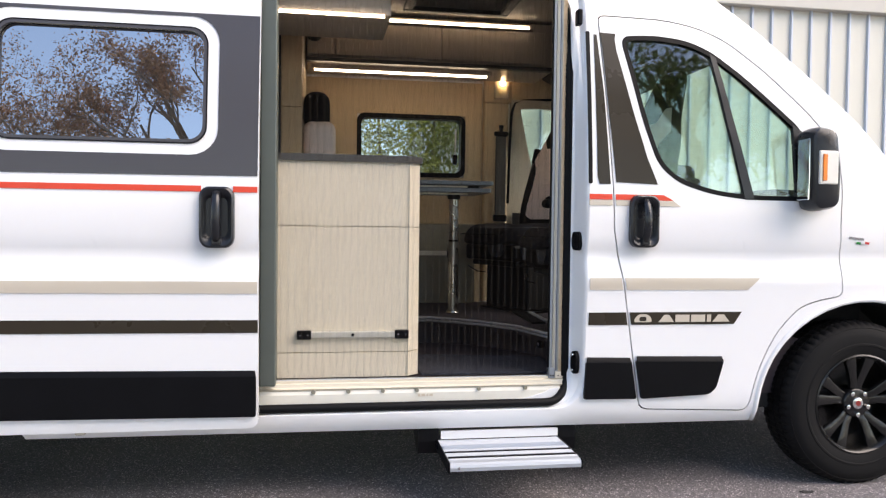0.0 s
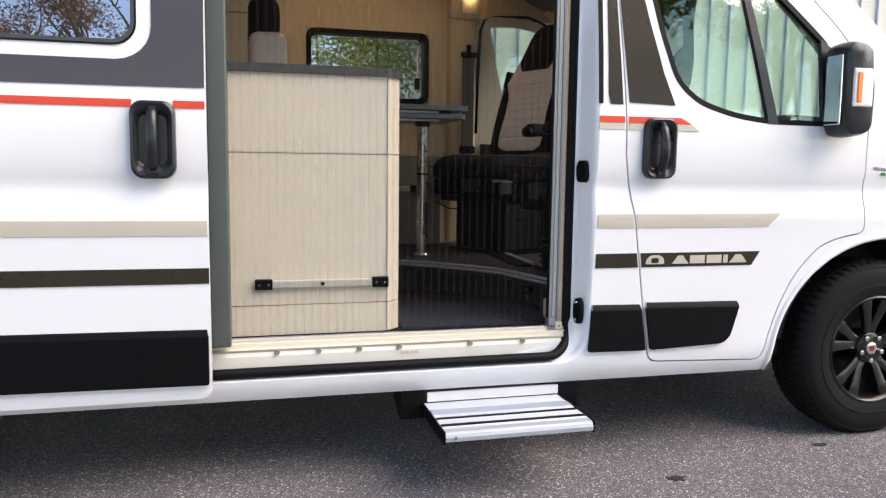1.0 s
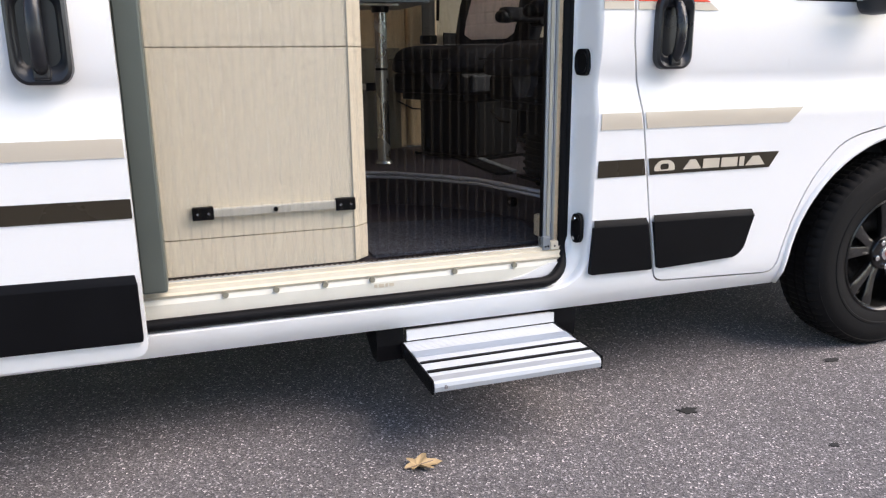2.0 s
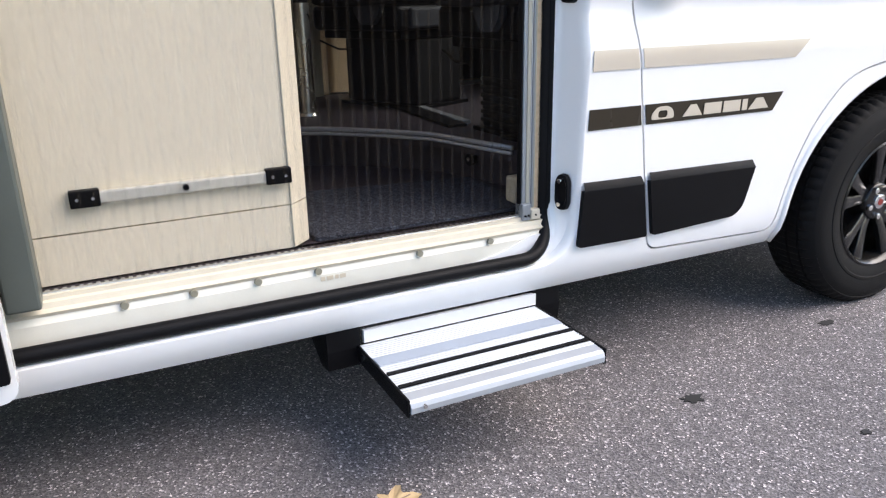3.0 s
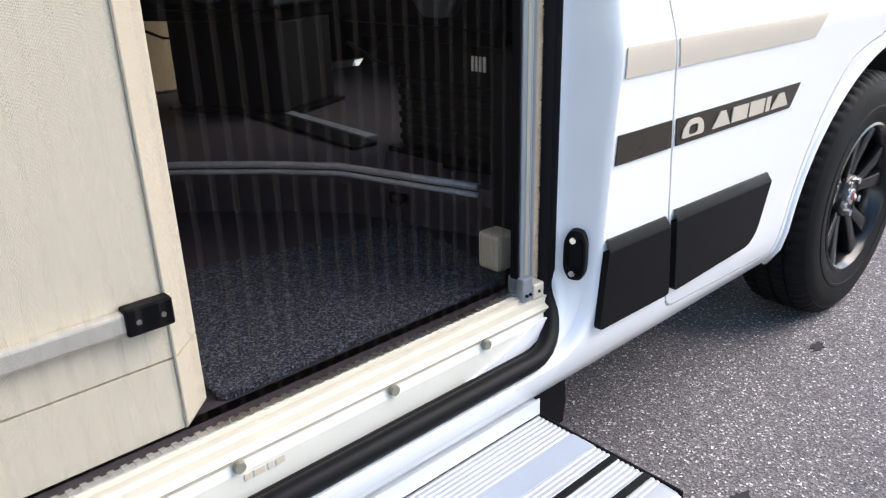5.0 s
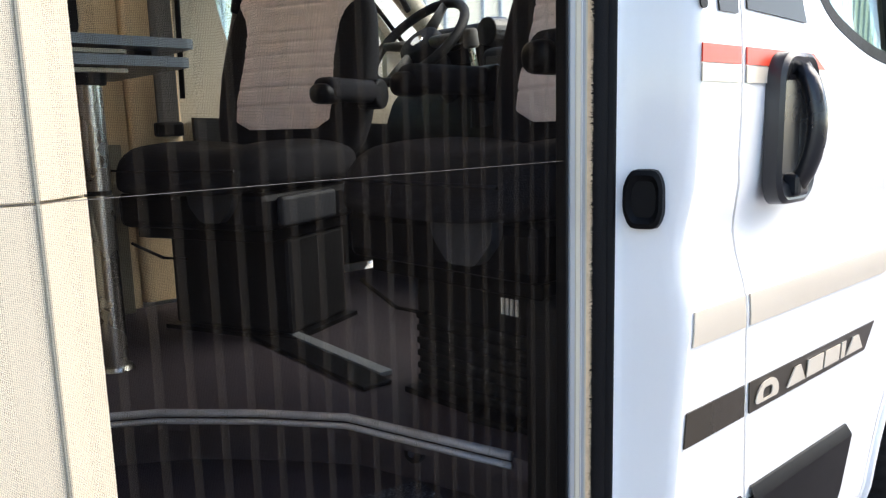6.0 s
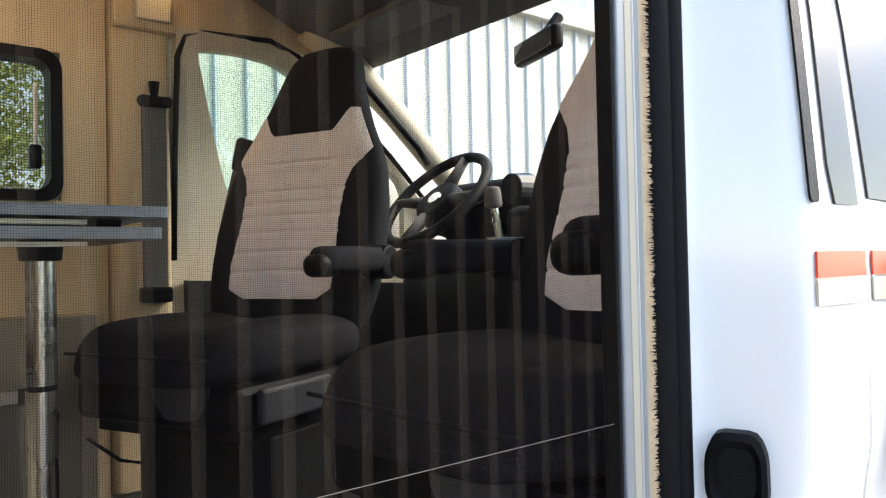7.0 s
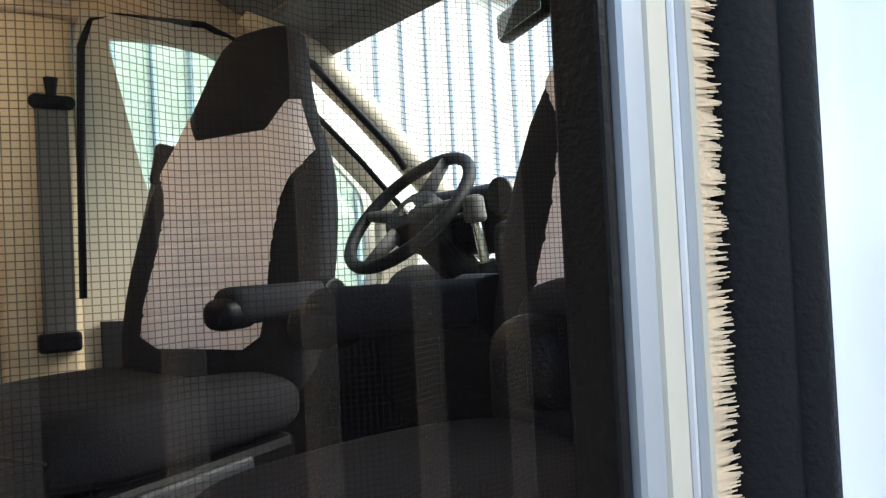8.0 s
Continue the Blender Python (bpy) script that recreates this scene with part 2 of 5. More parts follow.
SEAT_DARK = material("charcoal_seat_fabric", (0.012, 0.0115, 0.014), 0.85, 0, 0.35, 10, 0.5, 350, 0, 0.1, 0.15)
SEAT_LIGHT = material("pale_pink_beige_seat_fabric", (0.86, 0.75, 0.73), 0.9, 0, 0.10, 30, 0.6, 300)
TABLE_BLUE = material("blue_grey_table_edge", (0.22, 0.25, 0.28), 0.4, 0.1, 0.08, 6)
BRUSH = material("beige_brush", (0.55, 0.42, 0.28), 0.95, 0, 0.3, 60, 0.5, 300)
STEEL = material("satin_steel_tube", (0.50, 0.49, 0.46), 0.28, 1.0, 0.05, 12)
COVER_GREY = material("grey_seat_cover_plastic", (0.030, 0.032, 0.038), 0.5, 0, 0.1, 8, 0.2, 350, 0, 0.1, 0.25)
DASH = material("dark_dashboard", (0.010, 0.010, 0.011), 0.6, 0, 0.2, 8, 0.3, 350, 0, 0.1, 0.2)
UNDER = material("underbody", (0.015, 0.015, 0.015), 0.8, 0, 0.3, 8)
LENS = material("clear_lamp_lens", (0.75, 0.72, 0.66), 0.15, 0, 0.1, 20)
ORANGE = material("orange_lens", (0.85, 0.22, 0.03), 0.2, 0, 0.1, 20)
GLASS_CAB = glass("green_cab_glass", (0.80, 0.93, 0.86), 0.17)
GLASS_WIND = glass("windscreen_glass", (0.90, 0.96, 0.92), 0.03)
GLASS_FAR = glass("tinted_acrylic", (0.84, 0.87, 0.84), 0.04)
LED = glow("led_strip", (1.0, 0.86, 0.66), 6.0)
LAMP = glow("warm_lamp", (1.0, 0.72, 0.38), 60.0)
# dark acrylic pane: strong mirror over a near-black body
ACRYLIC = material("dark_acrylic_pane", (0.01, 0.012, 0.015), 0.0, 0, 0.1, 5, 0, 200, 0, 0.0, 1.0)
bsdf(ACRYLIC).inputs["IOR"].default_value = 3.0
MIRROR = material("mirror_glass", (0.85, 0.87, 0.88), 0.03, 1.0, 0.0, 5, 0, 200, 0, 0.01)


def asphalt_material():
    m = bpy.data.materials.new("asphalt")
    m.use_nodes = True
    nt = m.node_tree
    b = bsdf(m)
    b.inputs["Roughness"].default_value = 0.85
    tc = nt.nodes.new("ShaderNodeTexCoord")
    big = nt.nodes.new("ShaderNodeTexNoise")
    big.inputs["Scale"].default_value, big.inputs["Detail"].default_value = 1.3, 6
    grain = nt.nodes.new("ShaderNodeTexVoronoi")
    grain.inputs["Scale"].default_value = 215
    for n in (big, grain):
        nt.links.new(tc.outputs["Object"], n.inputs["Vector"])
    base = nt.nodes.new("ShaderNodeMix")
    base.data_type = "RGBA"
    base.inputs[6].default_value, base.inputs[7].default_value = (0.110, 0.103, 0.109, 1), (0.215, 0.201, 0.213, 1)
    nt.links.new(big.outputs[0], base.inputs[0])
    sep = nt.nodes.new("ShaderNodeSeparateColor")
    nt.links.new(grain.outputs["Color"], sep.inputs[0])
    ramp = nt.nodes.new("ShaderNodeValToRGB")
    ramp.color_ramp.elements[0].position, ramp.color_ramp.elements[0].color = 0.0, (0.38, 0.38, 0.38, 1)
    ramp.color_ramp.elements[1].position, ramp.color_ramp.elements[1].color = 1.0, (4.6, 4.4, 4.1, 1)
    for p, c in ((0.5, 0.80), (0.90, 1.25), (0.955, 2.5)):
        e = ramp.color_ramp.elements.new(p)
        e.color = (c, c * 0.98, c * 0.94, 1)
    nt.links.new(sep.outputs[0], ramp.inputs[0])
    mul = nt.nodes.new("ShaderNodeMix")
    mul.data_type, mul.blend_type = "RGBA", "MULTIPLY"
    mul.inputs[0].default_value = 1.0
    nt.links.new(base.outputs[2], mul.inputs[6])
    nt.links.new(ramp.outputs[0], mul.inputs[7])
    nt.links.new(mul.outputs[2], b.inputs["Base Color"])
    bp = nt.nodes.new("ShaderNodeBump")
    bp.inputs["Strength"].default_value, bp.inputs["Distance"].default_value = 0.7, 0.004
    nt.links.new(grain.outputs["Distance"], bp.inputs["Height"])
    nt.links.new(bp.outputs[0], b.inputs["Normal"])
    return m


ASPHALT = asphalt_material()


def carpet_material():
    """Looped carpet of dark and pale blue-grey tufts."""
    m = material("grey_carpet_mat", (0.06, 0.065, 0.08), 0.95, 0, 0.3, 30, 0, 260, 0, 0.02, 0.1)
    nt, b = m.node_tree, bsdf(m)
    tc = nt.nodes.new("ShaderNodeTexCoord")
    tuft = nt.nodes.new("ShaderNodeTexVoronoi")
    tuft.inputs["Scale"].default_value = 300
    nt.links.new(tc.outputs["Object"], tuft.inputs["Vector"])
    sep = nt.nodes.new("ShaderNodeSeparateColor")
    nt.links.new(tuft.outputs["Color"], sep.inputs[0])
    ramp = nt.nodes.new("ShaderNodeValToRGB")
    ramp.color_ramp.elements[0].position, ramp.color_ramp.elements[0].color = 0.10, (0.026, 0.028, 0.036, 1)
    ramp.color_ramp.elements[1].position, ramp.color_ramp.elements[1].color = 1.0, (0.125, 0.135, 0.165, 1)
    e = ramp.color_ramp.elements.new(0.6)
    e.color = (0.052, 0.056, 0.072, 1)
    nt.links.new(sep.outputs[0], ramp.inputs[0])
    nt.links.new(ramp.outputs[0], b.inputs["Base Color"])
    bp = nt.nodes.new("ShaderNodeBump")
    bp.inputs["Strength"].default_value, bp.inputs["Distance"].default_value = 0.9, 0.003
    nt.links.new(tuft.outputs["Distance"], bp.inputs["Height"])
    nt.links.new(bp.outputs[0], b.inputs["Normal"])
    return m


CARPET = carpet_material()
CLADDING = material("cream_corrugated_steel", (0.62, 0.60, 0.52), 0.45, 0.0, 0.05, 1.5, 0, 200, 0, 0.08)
# ribs of the cream sheet, with their shaded sides painted in as blue-grey
RIB_SHADED = material("shaded_blue_grey_rib", (0.50, 0.54, 0.60), 0.4, 0.2, 0.05, 2)
CONCRETE = material("pale_fascia", (0.55, 0.52, 0.46), 0.7, 0, 0.08, 2)
LEAF_GREEN = material("green_leaves", (0.10, 0.14, 0.025), 0.6, 0, 0.5, 3)
LEAF_YELLOW = material("yellow_green_leaves", (0.34, 0.35, 0.07), 0.6, 0, 0.4, 3)
LEAF_OLIVE = material("olive_leaves", (0.15, 0.17, 0.035), 0.6, 0, 0.5, 3)
LEAF_RUST = material("rust_leaves", (0.34, 0.20, 0.11), 0.6, 0, 0.4, 3)
BARK = material("bark", (0.22, 0.165, 0.12), 0.9, 0, 0.3, 12, 0.6, 60)
DRY_LEAF = material("dry_leaf", (0.48, 0.34, 0.18), 0.7, 0, 0.2, 40)

# ---------------------------------------------------------------- ground
gb = bmesh.new()
bmesh.ops.create_grid(gb, x_segments=60, y_segments=60, size=1)
for v in gb.verts:
    v.co.x, v.co.y = math.copysign(abs(v.co.x) ** 3, v.co.x) * 400, math.copysign(abs(v.co.y) ** 3, v.co.y) * 400
structure("ground", gb, ASPHALT, "grey asphalt yard with pale stone chips", "asphalt")

# ---------------------------------------------------------------- building behind
BY, BX0, BX1, BH = 8.2, 1.85, 16.4, 3.58
building = thing("building", (BX0, BY, 0), "low hall clad in cream corrugated steel sheet", "building")
part("wall", box(BX0, BX1, BY + 0.04, BY + 0.24, 0, BH), CLADDING, building)
part("return_wall", box(BX0, BX0 + 0.2, BY + 0.24, BY + 9, 0, BH), CLADDING, building)
part("back_wall", box(BX0, BX1, BY + 9, BY + 9.2, 0, BH), CLADDING, building)
part("end_wall", box(BX1 - 0.2, BX1, BY + 0.24, BY + 9, 0, BH), CLADDING, building)
part("roof", box(BX0 - 0.1, BX1 + 0.1, BY + 0.1, BY + 9.3, BH + 0.12, BH + 0.3), CONCRETE, building)
part("fascia", box(BX0 - 0.1, BX1 + 0.1, BY - 0.06, BY + 0.1, BH, BH + 0.20, 0.01), CONCRETE, building, "pale fascia along the eaves")
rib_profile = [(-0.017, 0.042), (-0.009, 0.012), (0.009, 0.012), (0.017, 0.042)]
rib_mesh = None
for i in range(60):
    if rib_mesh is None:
        rib = part("rib", extrude_z([(BX0 + 0.181 + a, BY + b) for a, b in rib_profile], 0.05, BH), RIB_SHADED, building)
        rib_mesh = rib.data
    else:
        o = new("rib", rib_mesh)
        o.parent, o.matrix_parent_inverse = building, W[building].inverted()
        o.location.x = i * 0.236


# ---------------------------------------------------------------- trees and hedge
def leaf_cloud(points, size, count, spread, seed):
    rng = np.random.RandomState(seed)
    verts, faces = [], []
    pts = np.array(points)
    pick = rng.randint(0, len(pts), count)
    for i in pick:
        c = pts[i] + rng.normal(0, spread, 3)
        a, b = rng.normal(0, 1, 3), rng.normal(0, 1, 3)
        a /= np.linalg.norm(a)
        b -= a * a.dot(b)
        b /= np.linalg.norm(b)
        s = size * rng.uniform(0.6, 1.3)
        k = len(verts)
        verts += [tuple(c - a * s), tuple(c + b * s * 0.45), tuple(c + a * s), tuple(c - b * s * 0.45)]
        faces.append((k, k + 1, k + 2, k + 3))
    return verts, faces


def tree(name, loc, height, seed, leaf, leaf_size, leaves, spread, label, depth=5, limbs=()):
    rng = random.Random(seed)
    root = thing(name, loc, label, "tree")
    verts, faces, tips = [], [], []

    def grow(p, d, length, r, level):
        pts, rad = [p], [r]
        for k in range(4):
            d = (d + Vector((rng.uniform(-1, 1), rng.uniform(-1, 1), rng.uniform(-0.6, 0.9))) * 0.16).normalized()
            p = p + d * length / 4
            pts.append(p)
            rad.append(r * (1 - 0.12 * (k + 1)))
        n = 8 if level < 2 else 5
        v, f = tube(pts, rad, n)
        k0 = len(verts)
        verts.extend(v)
        faces.extend(tuple(i + k0 for i in q) for q in f)
        if level >= depth - 2:
            tips.extend(tuple(q) for q in pts[1:])
        if level < depth:
            for _ in range(3 if level < 3 else 2):
                e = (d + Vector((rng.uniform(-1, 1), rng.uniform(-1, 1), rng.uniform(-0.35, 0.7))) * 0.85).normalized()
                grow(pts[rng.choice((2, 3, 4))], e, length * rng.uniform(0.62, 0.85), rad[-1] * 0.96, level + 1)

    if limbs:
        base = Vector(loc)
        bole = [base + Vector((0.10 * math.sin(1.3 * k), 0.06 * k, height * 0.1 * k)) for k in range(6)]
        v, f = tube(bole, [height * (0.026 - 0.0022 * k) for k in range(6)], 10)
        verts.extend(v)
        faces.extend(f)
        for k, d, length in limbs:
            grow(bole[k], Vector(d).normalized(), length, height * 0.012, 2)
    else:
        grow(Vector(loc), Vector((0, 0, 1)), height * 0.3, height * 0.024, 0)
    part("trunk", (verts, faces), BARK, root, "", 40)
    part("crown", leaf_cloud(tips, leaf_size, leaves, spread, seed), leaf, root)
    return root


tree("tree", (-2.3, -9.5, 0), 9.1, 3, LEAF_RUST, 0.034, 42000, 0.10, "autumn tree with crooked bare twigs and rust-brown leaves", 7,
     ((5, (-1, 0.1, 0.30), 2.0), (5, (-0.8, -0.3, 0.55), 1.7), (4, (-1, -0.2, 0.42), 2.1), (5, (-0.3, 0.2, 0.9), 1.3), (5, (0.5, 0, 0.9), 1.4), (5, (0.9, 0.2, 0.6), 1.8), (4, (0.9, -0.3, 0.5), 1.8), (4, (-0.2, -0.9, 0.5), 1.6)))
tree("tree", (6.8, -6.5, 0), 9.0, 8, LEAF_OLIVE, 0.075, 34000, 0.30, "broad tree in olive-green leaf")
tree("tree", (-9.0, -11.5, 0), 9.5, 14, LEAF_RUST, 0.032, 20000, 0.12, "autumn tree with bare twigs and rust-brown leaves", 7)
tree("tree", (11.0, -8.0, 0), 9.0, 33, LEAF_OLIVE, 0.08, 20000, 0.32, "broad tree in olive-green leaf")
tree("tree", (3.2, -11.0, 0), 10.0, 21, LEAF_YELLOW, 0.11, 9000, 0.35, "tree with yellowing green leaf")


def hedge(x0, x1, y0, y1, h, leaf, count, seed, label, size=0.05):
    rng = np.random.RandomState(seed)
    root = thing("hedge", ((x0 + x1) / 2, (y0 + y1) / 2, 0), label, "hedge", "", "stuff")
    pts = np.stack([rng.uniform(x0, x1, 3000), y0 + (y1 - y0) * rng.beta(1.0, 2.0, 3000), rng.uniform(0.05, 1, 3000) ** 0.8 * h], 1)
    pts[:, 2] += 0.25 * np.sin(pts[:, 0] * 2.7) * (pts[:, 2] / h)
    part("leaves", leaf_cloud(pts, size, count, 0.10, seed), leaf, root)
    b = bmesh.new()
    for k in range(int((x1 - x0) / 0.5)):
        xx = x0 + 0.25 + 0.5 * k
        cyl((xx, (y0 + y1) / 2, 0), (xx + rng.uniform(-0.2, 0.2), (y0 + y1) / 2, h * 0.9), 0.03, 0.01, 6, b)
    part("stems", b, BARK, root)


hedge(-6.5, 1.8, 9.0, 10.4, 4.0, LEAF_YELLOW, 190000, 5, "tall yellow-green hedge behind the van", 0.026)
hedge(-20.0, 20.0, -14.5, -13.0, 2.6, LEAF_GREEN, 26000, 6, "long green hedge along the yard")

# ---------------------------------------------------------------- the van: shell
van = thing("camper_van", (0.3, MID, 0), "white panel-van camper with its sliding door open", "camper van")
AX, AZ, ARX, ARZ = 2.408, 0.356, 0.505, 0.472
RX = AX - 4.035


def arch(cx, grow=0.0, a0=170, a1=10, n=18):
    return [(cx + (ARX + grow) * math.cos(radians(a)), AZ + (ARZ + grow) * math.sin(radians(a))) for a in np.linspace(a0, a1, n)]


outline = [(-2.70, 0.33), (RX - 0.53, 0.31)] + arch(RX) + [(RX + 0.53, 0.312), (0.9, 0.303), (1.882, 0.298)]
outline += arch(AX) + [(AX + 0.53, 0.30), (3.18, 0.32), (3.28, 0.60), (3.26, 0.90), (3.05, 1.06), (2.80, 1.20), (2.64, 1.30)]
outline += [(2.50, 1.455), (2.335, 1.627), (2.13, 1.801), (1.90, 1.990), (1.70, 2.140), (1.50, 2.26), (1.30, 2.345), (1.05, 2.40), (0.7, 2.43), (-2.45, 2.43), (-2.62, 2.30), (-2.70, 1.6)]
OX0, OX1, OZ0, OZ1 = -0.50, 1.050, 0.402, 2.16
JAMB = 0.052


def opening(d):
    pts = rounded(OX0 - d, OX1 + d, OZ0 - d * 0.36, OZ1 + d, 0.10 + d * 0.3, 8)
    out = []
    for i, p in enumerate(pts):
        q = pts[(i + 1) % len(pts)]
        far = math.dist(p, q) > 0.3
        for j in range(40 if far else 1):
            t = j / (40 if far else 1)
            out.append((p[0] + (q[0] - p[0]) * t, p[1] + (q[1] - p[1]) * t))
    return out


door_line = round_poly([(1.152, 2.040), (1.178, 1.70), (1.203, 1.325), (1.212, 1.13), (1.238, 1.02), (1.262, 0.90), (1.312, 0.60), (1.350, 0.372), (1.852, 0.352),
                        (1.868, 0.44), (1.900, 0.555), (1.966, 0.695), (2.066, 0.802), (2.15, 0.834), (2.276, 0.857), (2.262, 1.03), (2.250, 1.195), (2.255, 1.32), (2.24, 1.50),
                        (2.10, 1.655), (1.90, 1.832), (1.73, 1.955), (1.60, 2.008), (1.45, 2.035)],
                       [0.03, 0.05, 0.05, 0.03, 0.03, 0.05, 0.05, 0.04, 0.05, 0.05, 0.08, 0.08, 0.08, 0.08, 0.03, 0.05, 0.03, 0.05, 0.06, 0.05, 0.05, 0.08, 0.08, 0.08], 3)


def shrink(pts, d):
    out = []
    k = len(pts)
    for i in range(k):
        a, p, c = Vector(pts[i - 1]), Vector(pts[i]), Vector(pts[(i + 1) % k])
        t = (c - a).normalized()
        nrm = Vector((-t.y, t.x))
        out.append(tuple(p + nrm * d))
    return out


def signed(pts):
    return sum(pts[i - 1][0] * pts[i][1] - pts[i][0] * pts[i - 1][1] for i in range(len(pts)))


if signed(door_line) < 0:
    door_line.reverse()
door_gap = shrink(door_line, -0.0035)
door_edge = shrink(door_line, 0.0025)
window_line = round_poly([(1.245, 1.955), (1.40, 1.965), (1.55, 1.950), (1.66, 1.905), (1.80, 1.805), (1.95, 1.680), (2.078, 1.570), (2.094, 1.268), (1.80, 1.270), (1.64, 1.290), (1.49, 1.335), (1.40, 1.41), (1.34, 1.58)],
                         [0.05, 0.05, 0.06, 0.05, 0.05, 0.05, 0.06, 0.06, 0.06, 0.06, 0.06, 0.06, 0.06], 4)
if signed(window_line) < 0:
    window_line.reverse()

skin("body_side", outline, [opening(JAMB), door_gap], side, WHITE, van, 0.02, label="white painted side with door opening")
# dark channel behind the shut lines
skin("door_shut_channel", shrink(door_line, -0.02), [shrink(door_line, 0.03)], lambda x, z: side(x, z) + 0.024, RUBBER, van, 0.006)

far_window = rounded(0.226, 0.932, 1.470, 1.868, 0.05)
skin("far_body_side", outline, [far_window, window_line], far_side, WHITE, van, 0.02, flip=True)

# jamb of the sliding door's opening
rings = [(JAMB, None, 0.0), (JAMB - 0.006, None, 0.002), (JAMB - 0.013, None, 0.010), (JAMB - 0.018, None, 0.024), (0.019, 3.632, 0), (0.013, 3.645, 0), (0.007, 3.651, 0), (-0.002, 3.653, 0), (-0.006, 3.66, 0), (-0.006, 3.72, 0)]
jv, jf = [], []
for d, yy, dy in rings:
    for x, z in opening(d):
        base = side(x, z)
        jv.append((x, base + dy if yy is None else (max(yy, base + 0.02) if z > 0.52 else base + 0.02 + max(0, yy - 3.62) * max(0, (z - 0.40) / 0.12)), z))
kn = len(opening(0))
for i in range(len(rings) - 1):
    for j in range(kn):
        jf.append((i * kn + j, i * kn + (j + 1) % kn, (i + 1) * kn + (j + 1) % kn, (i + 1) * kn + j))
part("door_jamb", (jv, jf), WHITE, van, "white painted door jamb", 50)
def seal_y(x, z, deep, low):
    return max(deep, side(x, z) + deep - 3.612) if z > 0.5 else low + (deep - low) * max(0, min(1, (z - 0.40) / 0.1))


part("door_seal", tube([(x, seal_y(x, z, 3.674, 3.606), z + 0.004) for x, z in opening(-0.008)], 0.0175, 10, True), RUBBER, van, "black rubber bulb seal", True)
part("seal_lip", tube([(x, seal_y(x, z, 3.660, 3.630), z + 0.006) for x, z in opening(-0.002)], 0.0090, 10, True), RUBBER, van, "", True)


def top_z(x):
    xs = [p[0] for p in outline if p[1] > 1.29 and p[0] > -2.5]
    zs = [p[1] for p in outline if p[1] > 1.29 and p[0] > -2.5]
    o = np.argsort(xs)
    return float(np.interp(x, np.array(xs)[o], np.array(zs)[o]))


def shell(name, stations, crown, mat, label="", thick=0.02):
    v, f = [], []
    m = 17
    for x, z in stations:
        y0, y1 = side(x, z), far_side(x, z)
        for j in range(m):
            t = j / (m - 1)
            bulge = 1 - abs(2 * t - 1) ** 2.6
            v.append((x + (crown[1] * bulge), y0 + (y1 - y0) * t, z + crown[0] * bulge))
    for i in range(len(stations) - 1):
        for j in range(m - 1):
            f.append((i * m + j, i * m + j + 1, (i + 1) * m + j + 1, (i + 1) * m + j))
    return part(name, (v, f), mat, van, label, True)


roof_x = [-2.45, -2.2, -1.8, -1.4, -1.0, -0.5, 0.0, 0.4, 0.7, 0.9, 1.05, 1.2, 1.3, 1.4, 1.5, 1.6, 1.7, 1.78, 1.86]
shell("roof", [(x, top_z(x)) for x in roof_x], (0.09, 0.0), WHITE, "white high roof")
glass_x = [1.86, 1.95, 2.05, 2.15, 2.25, 2.335, 2.45, 2.55, 2.64]
shell("windscreen", [(x, top_z(x)) for x in glass_x], (0.05, 0.06), GLASS_WIND, "large raked windscreen")
shell("bonnet", [(2.64, 1.30), (2.80, 1.20), (2.95, 1.12), (3.05, 1.06), (3.18, 0.97), (3.26, 0.88)], (0.05, 0.06), WHITE, "short white bonnet")
shell("front_bumper", [(3.26, 0.88), (3.30, 0.75), (3.30, 0.55), (3.24, 0.36), (3.18, 0.30)], (0.0, 0.10), BLACK_PLASTIC, "black plastic bumper")
shell("rear_end", [(-2.45, 2.43), (-2.62, 2.30), (-2.68, 1.9), (-2.70, 1.5), (-2.72, 1.0), (-2.72, 0.33)], (0.0, -0.03), WHITE, "white rear doors")
part("underbody", box(-2.5, 3.1, 3.74, 5.43, 0.33, 0.40), UNDER, van)
for cx in (AX, RX):
    for y0, y1 in ((3.66, 4.02), (5.15, 5.5)):
        pts = arch(cx, 0.012, 184, -4, 24)
        v = [(x, y0, z) for x, z in pts] + [(x, y1, z) for x, z in pts]
        f = [(i, i + 1, 24 + i + 1, 24 + i) for i in range(23)] + [tuple(range(24)) if y0 > 4.5 else tuple(range(24, 48))]
        part("wheel_housing", (v, f), UNDER, van)
# lip round the near front wheel arch
lip = arch(AX, 0.012, 186, 20, 30)
part("arch_lip", tube([(x, side(x, z) + 0.004, z) for x, z in lip], 0.013, 8), WHITE, van, "", True)

# ---------------------------------------------------------------- front passenger door
door = skin("front_door", door_edge, [window_line], side, WHITE, van, 0.03, label="white front passenger door")
gasket_in = shrink(window_line, 0.020)
skin("window_gasket", window_line, [gasket_in], lambda x, z: side(x, z) - 0.001, RUBBER, door, 0.02)
pane = skin("door_glass", shrink(window_line, 0.012), [], lambda x, z: side(x, z) + 0.012, GLASS_CAB, door, 0.004, label="green tinted side glass")
pane.visible_shadow = False
bar = [(1.650, 1.898), (1.678, 1.880), (1.838, 1.270), (1.795, 1.270)]
skin("window_divider", bar, [], lambda x, z: side(x, z) - 0.002, BLACK_GLOSS, door, 0.02, label="black window divider")
sail = [(2.025, 1.60), (2.075, 1.565), (2.094, 1.268), (2.035, 1.268)]
skin("mirror_sail", sail, [], lambda x, z: side(x, z) - 0.003, BLACK_GLOSS, door, 0.02)
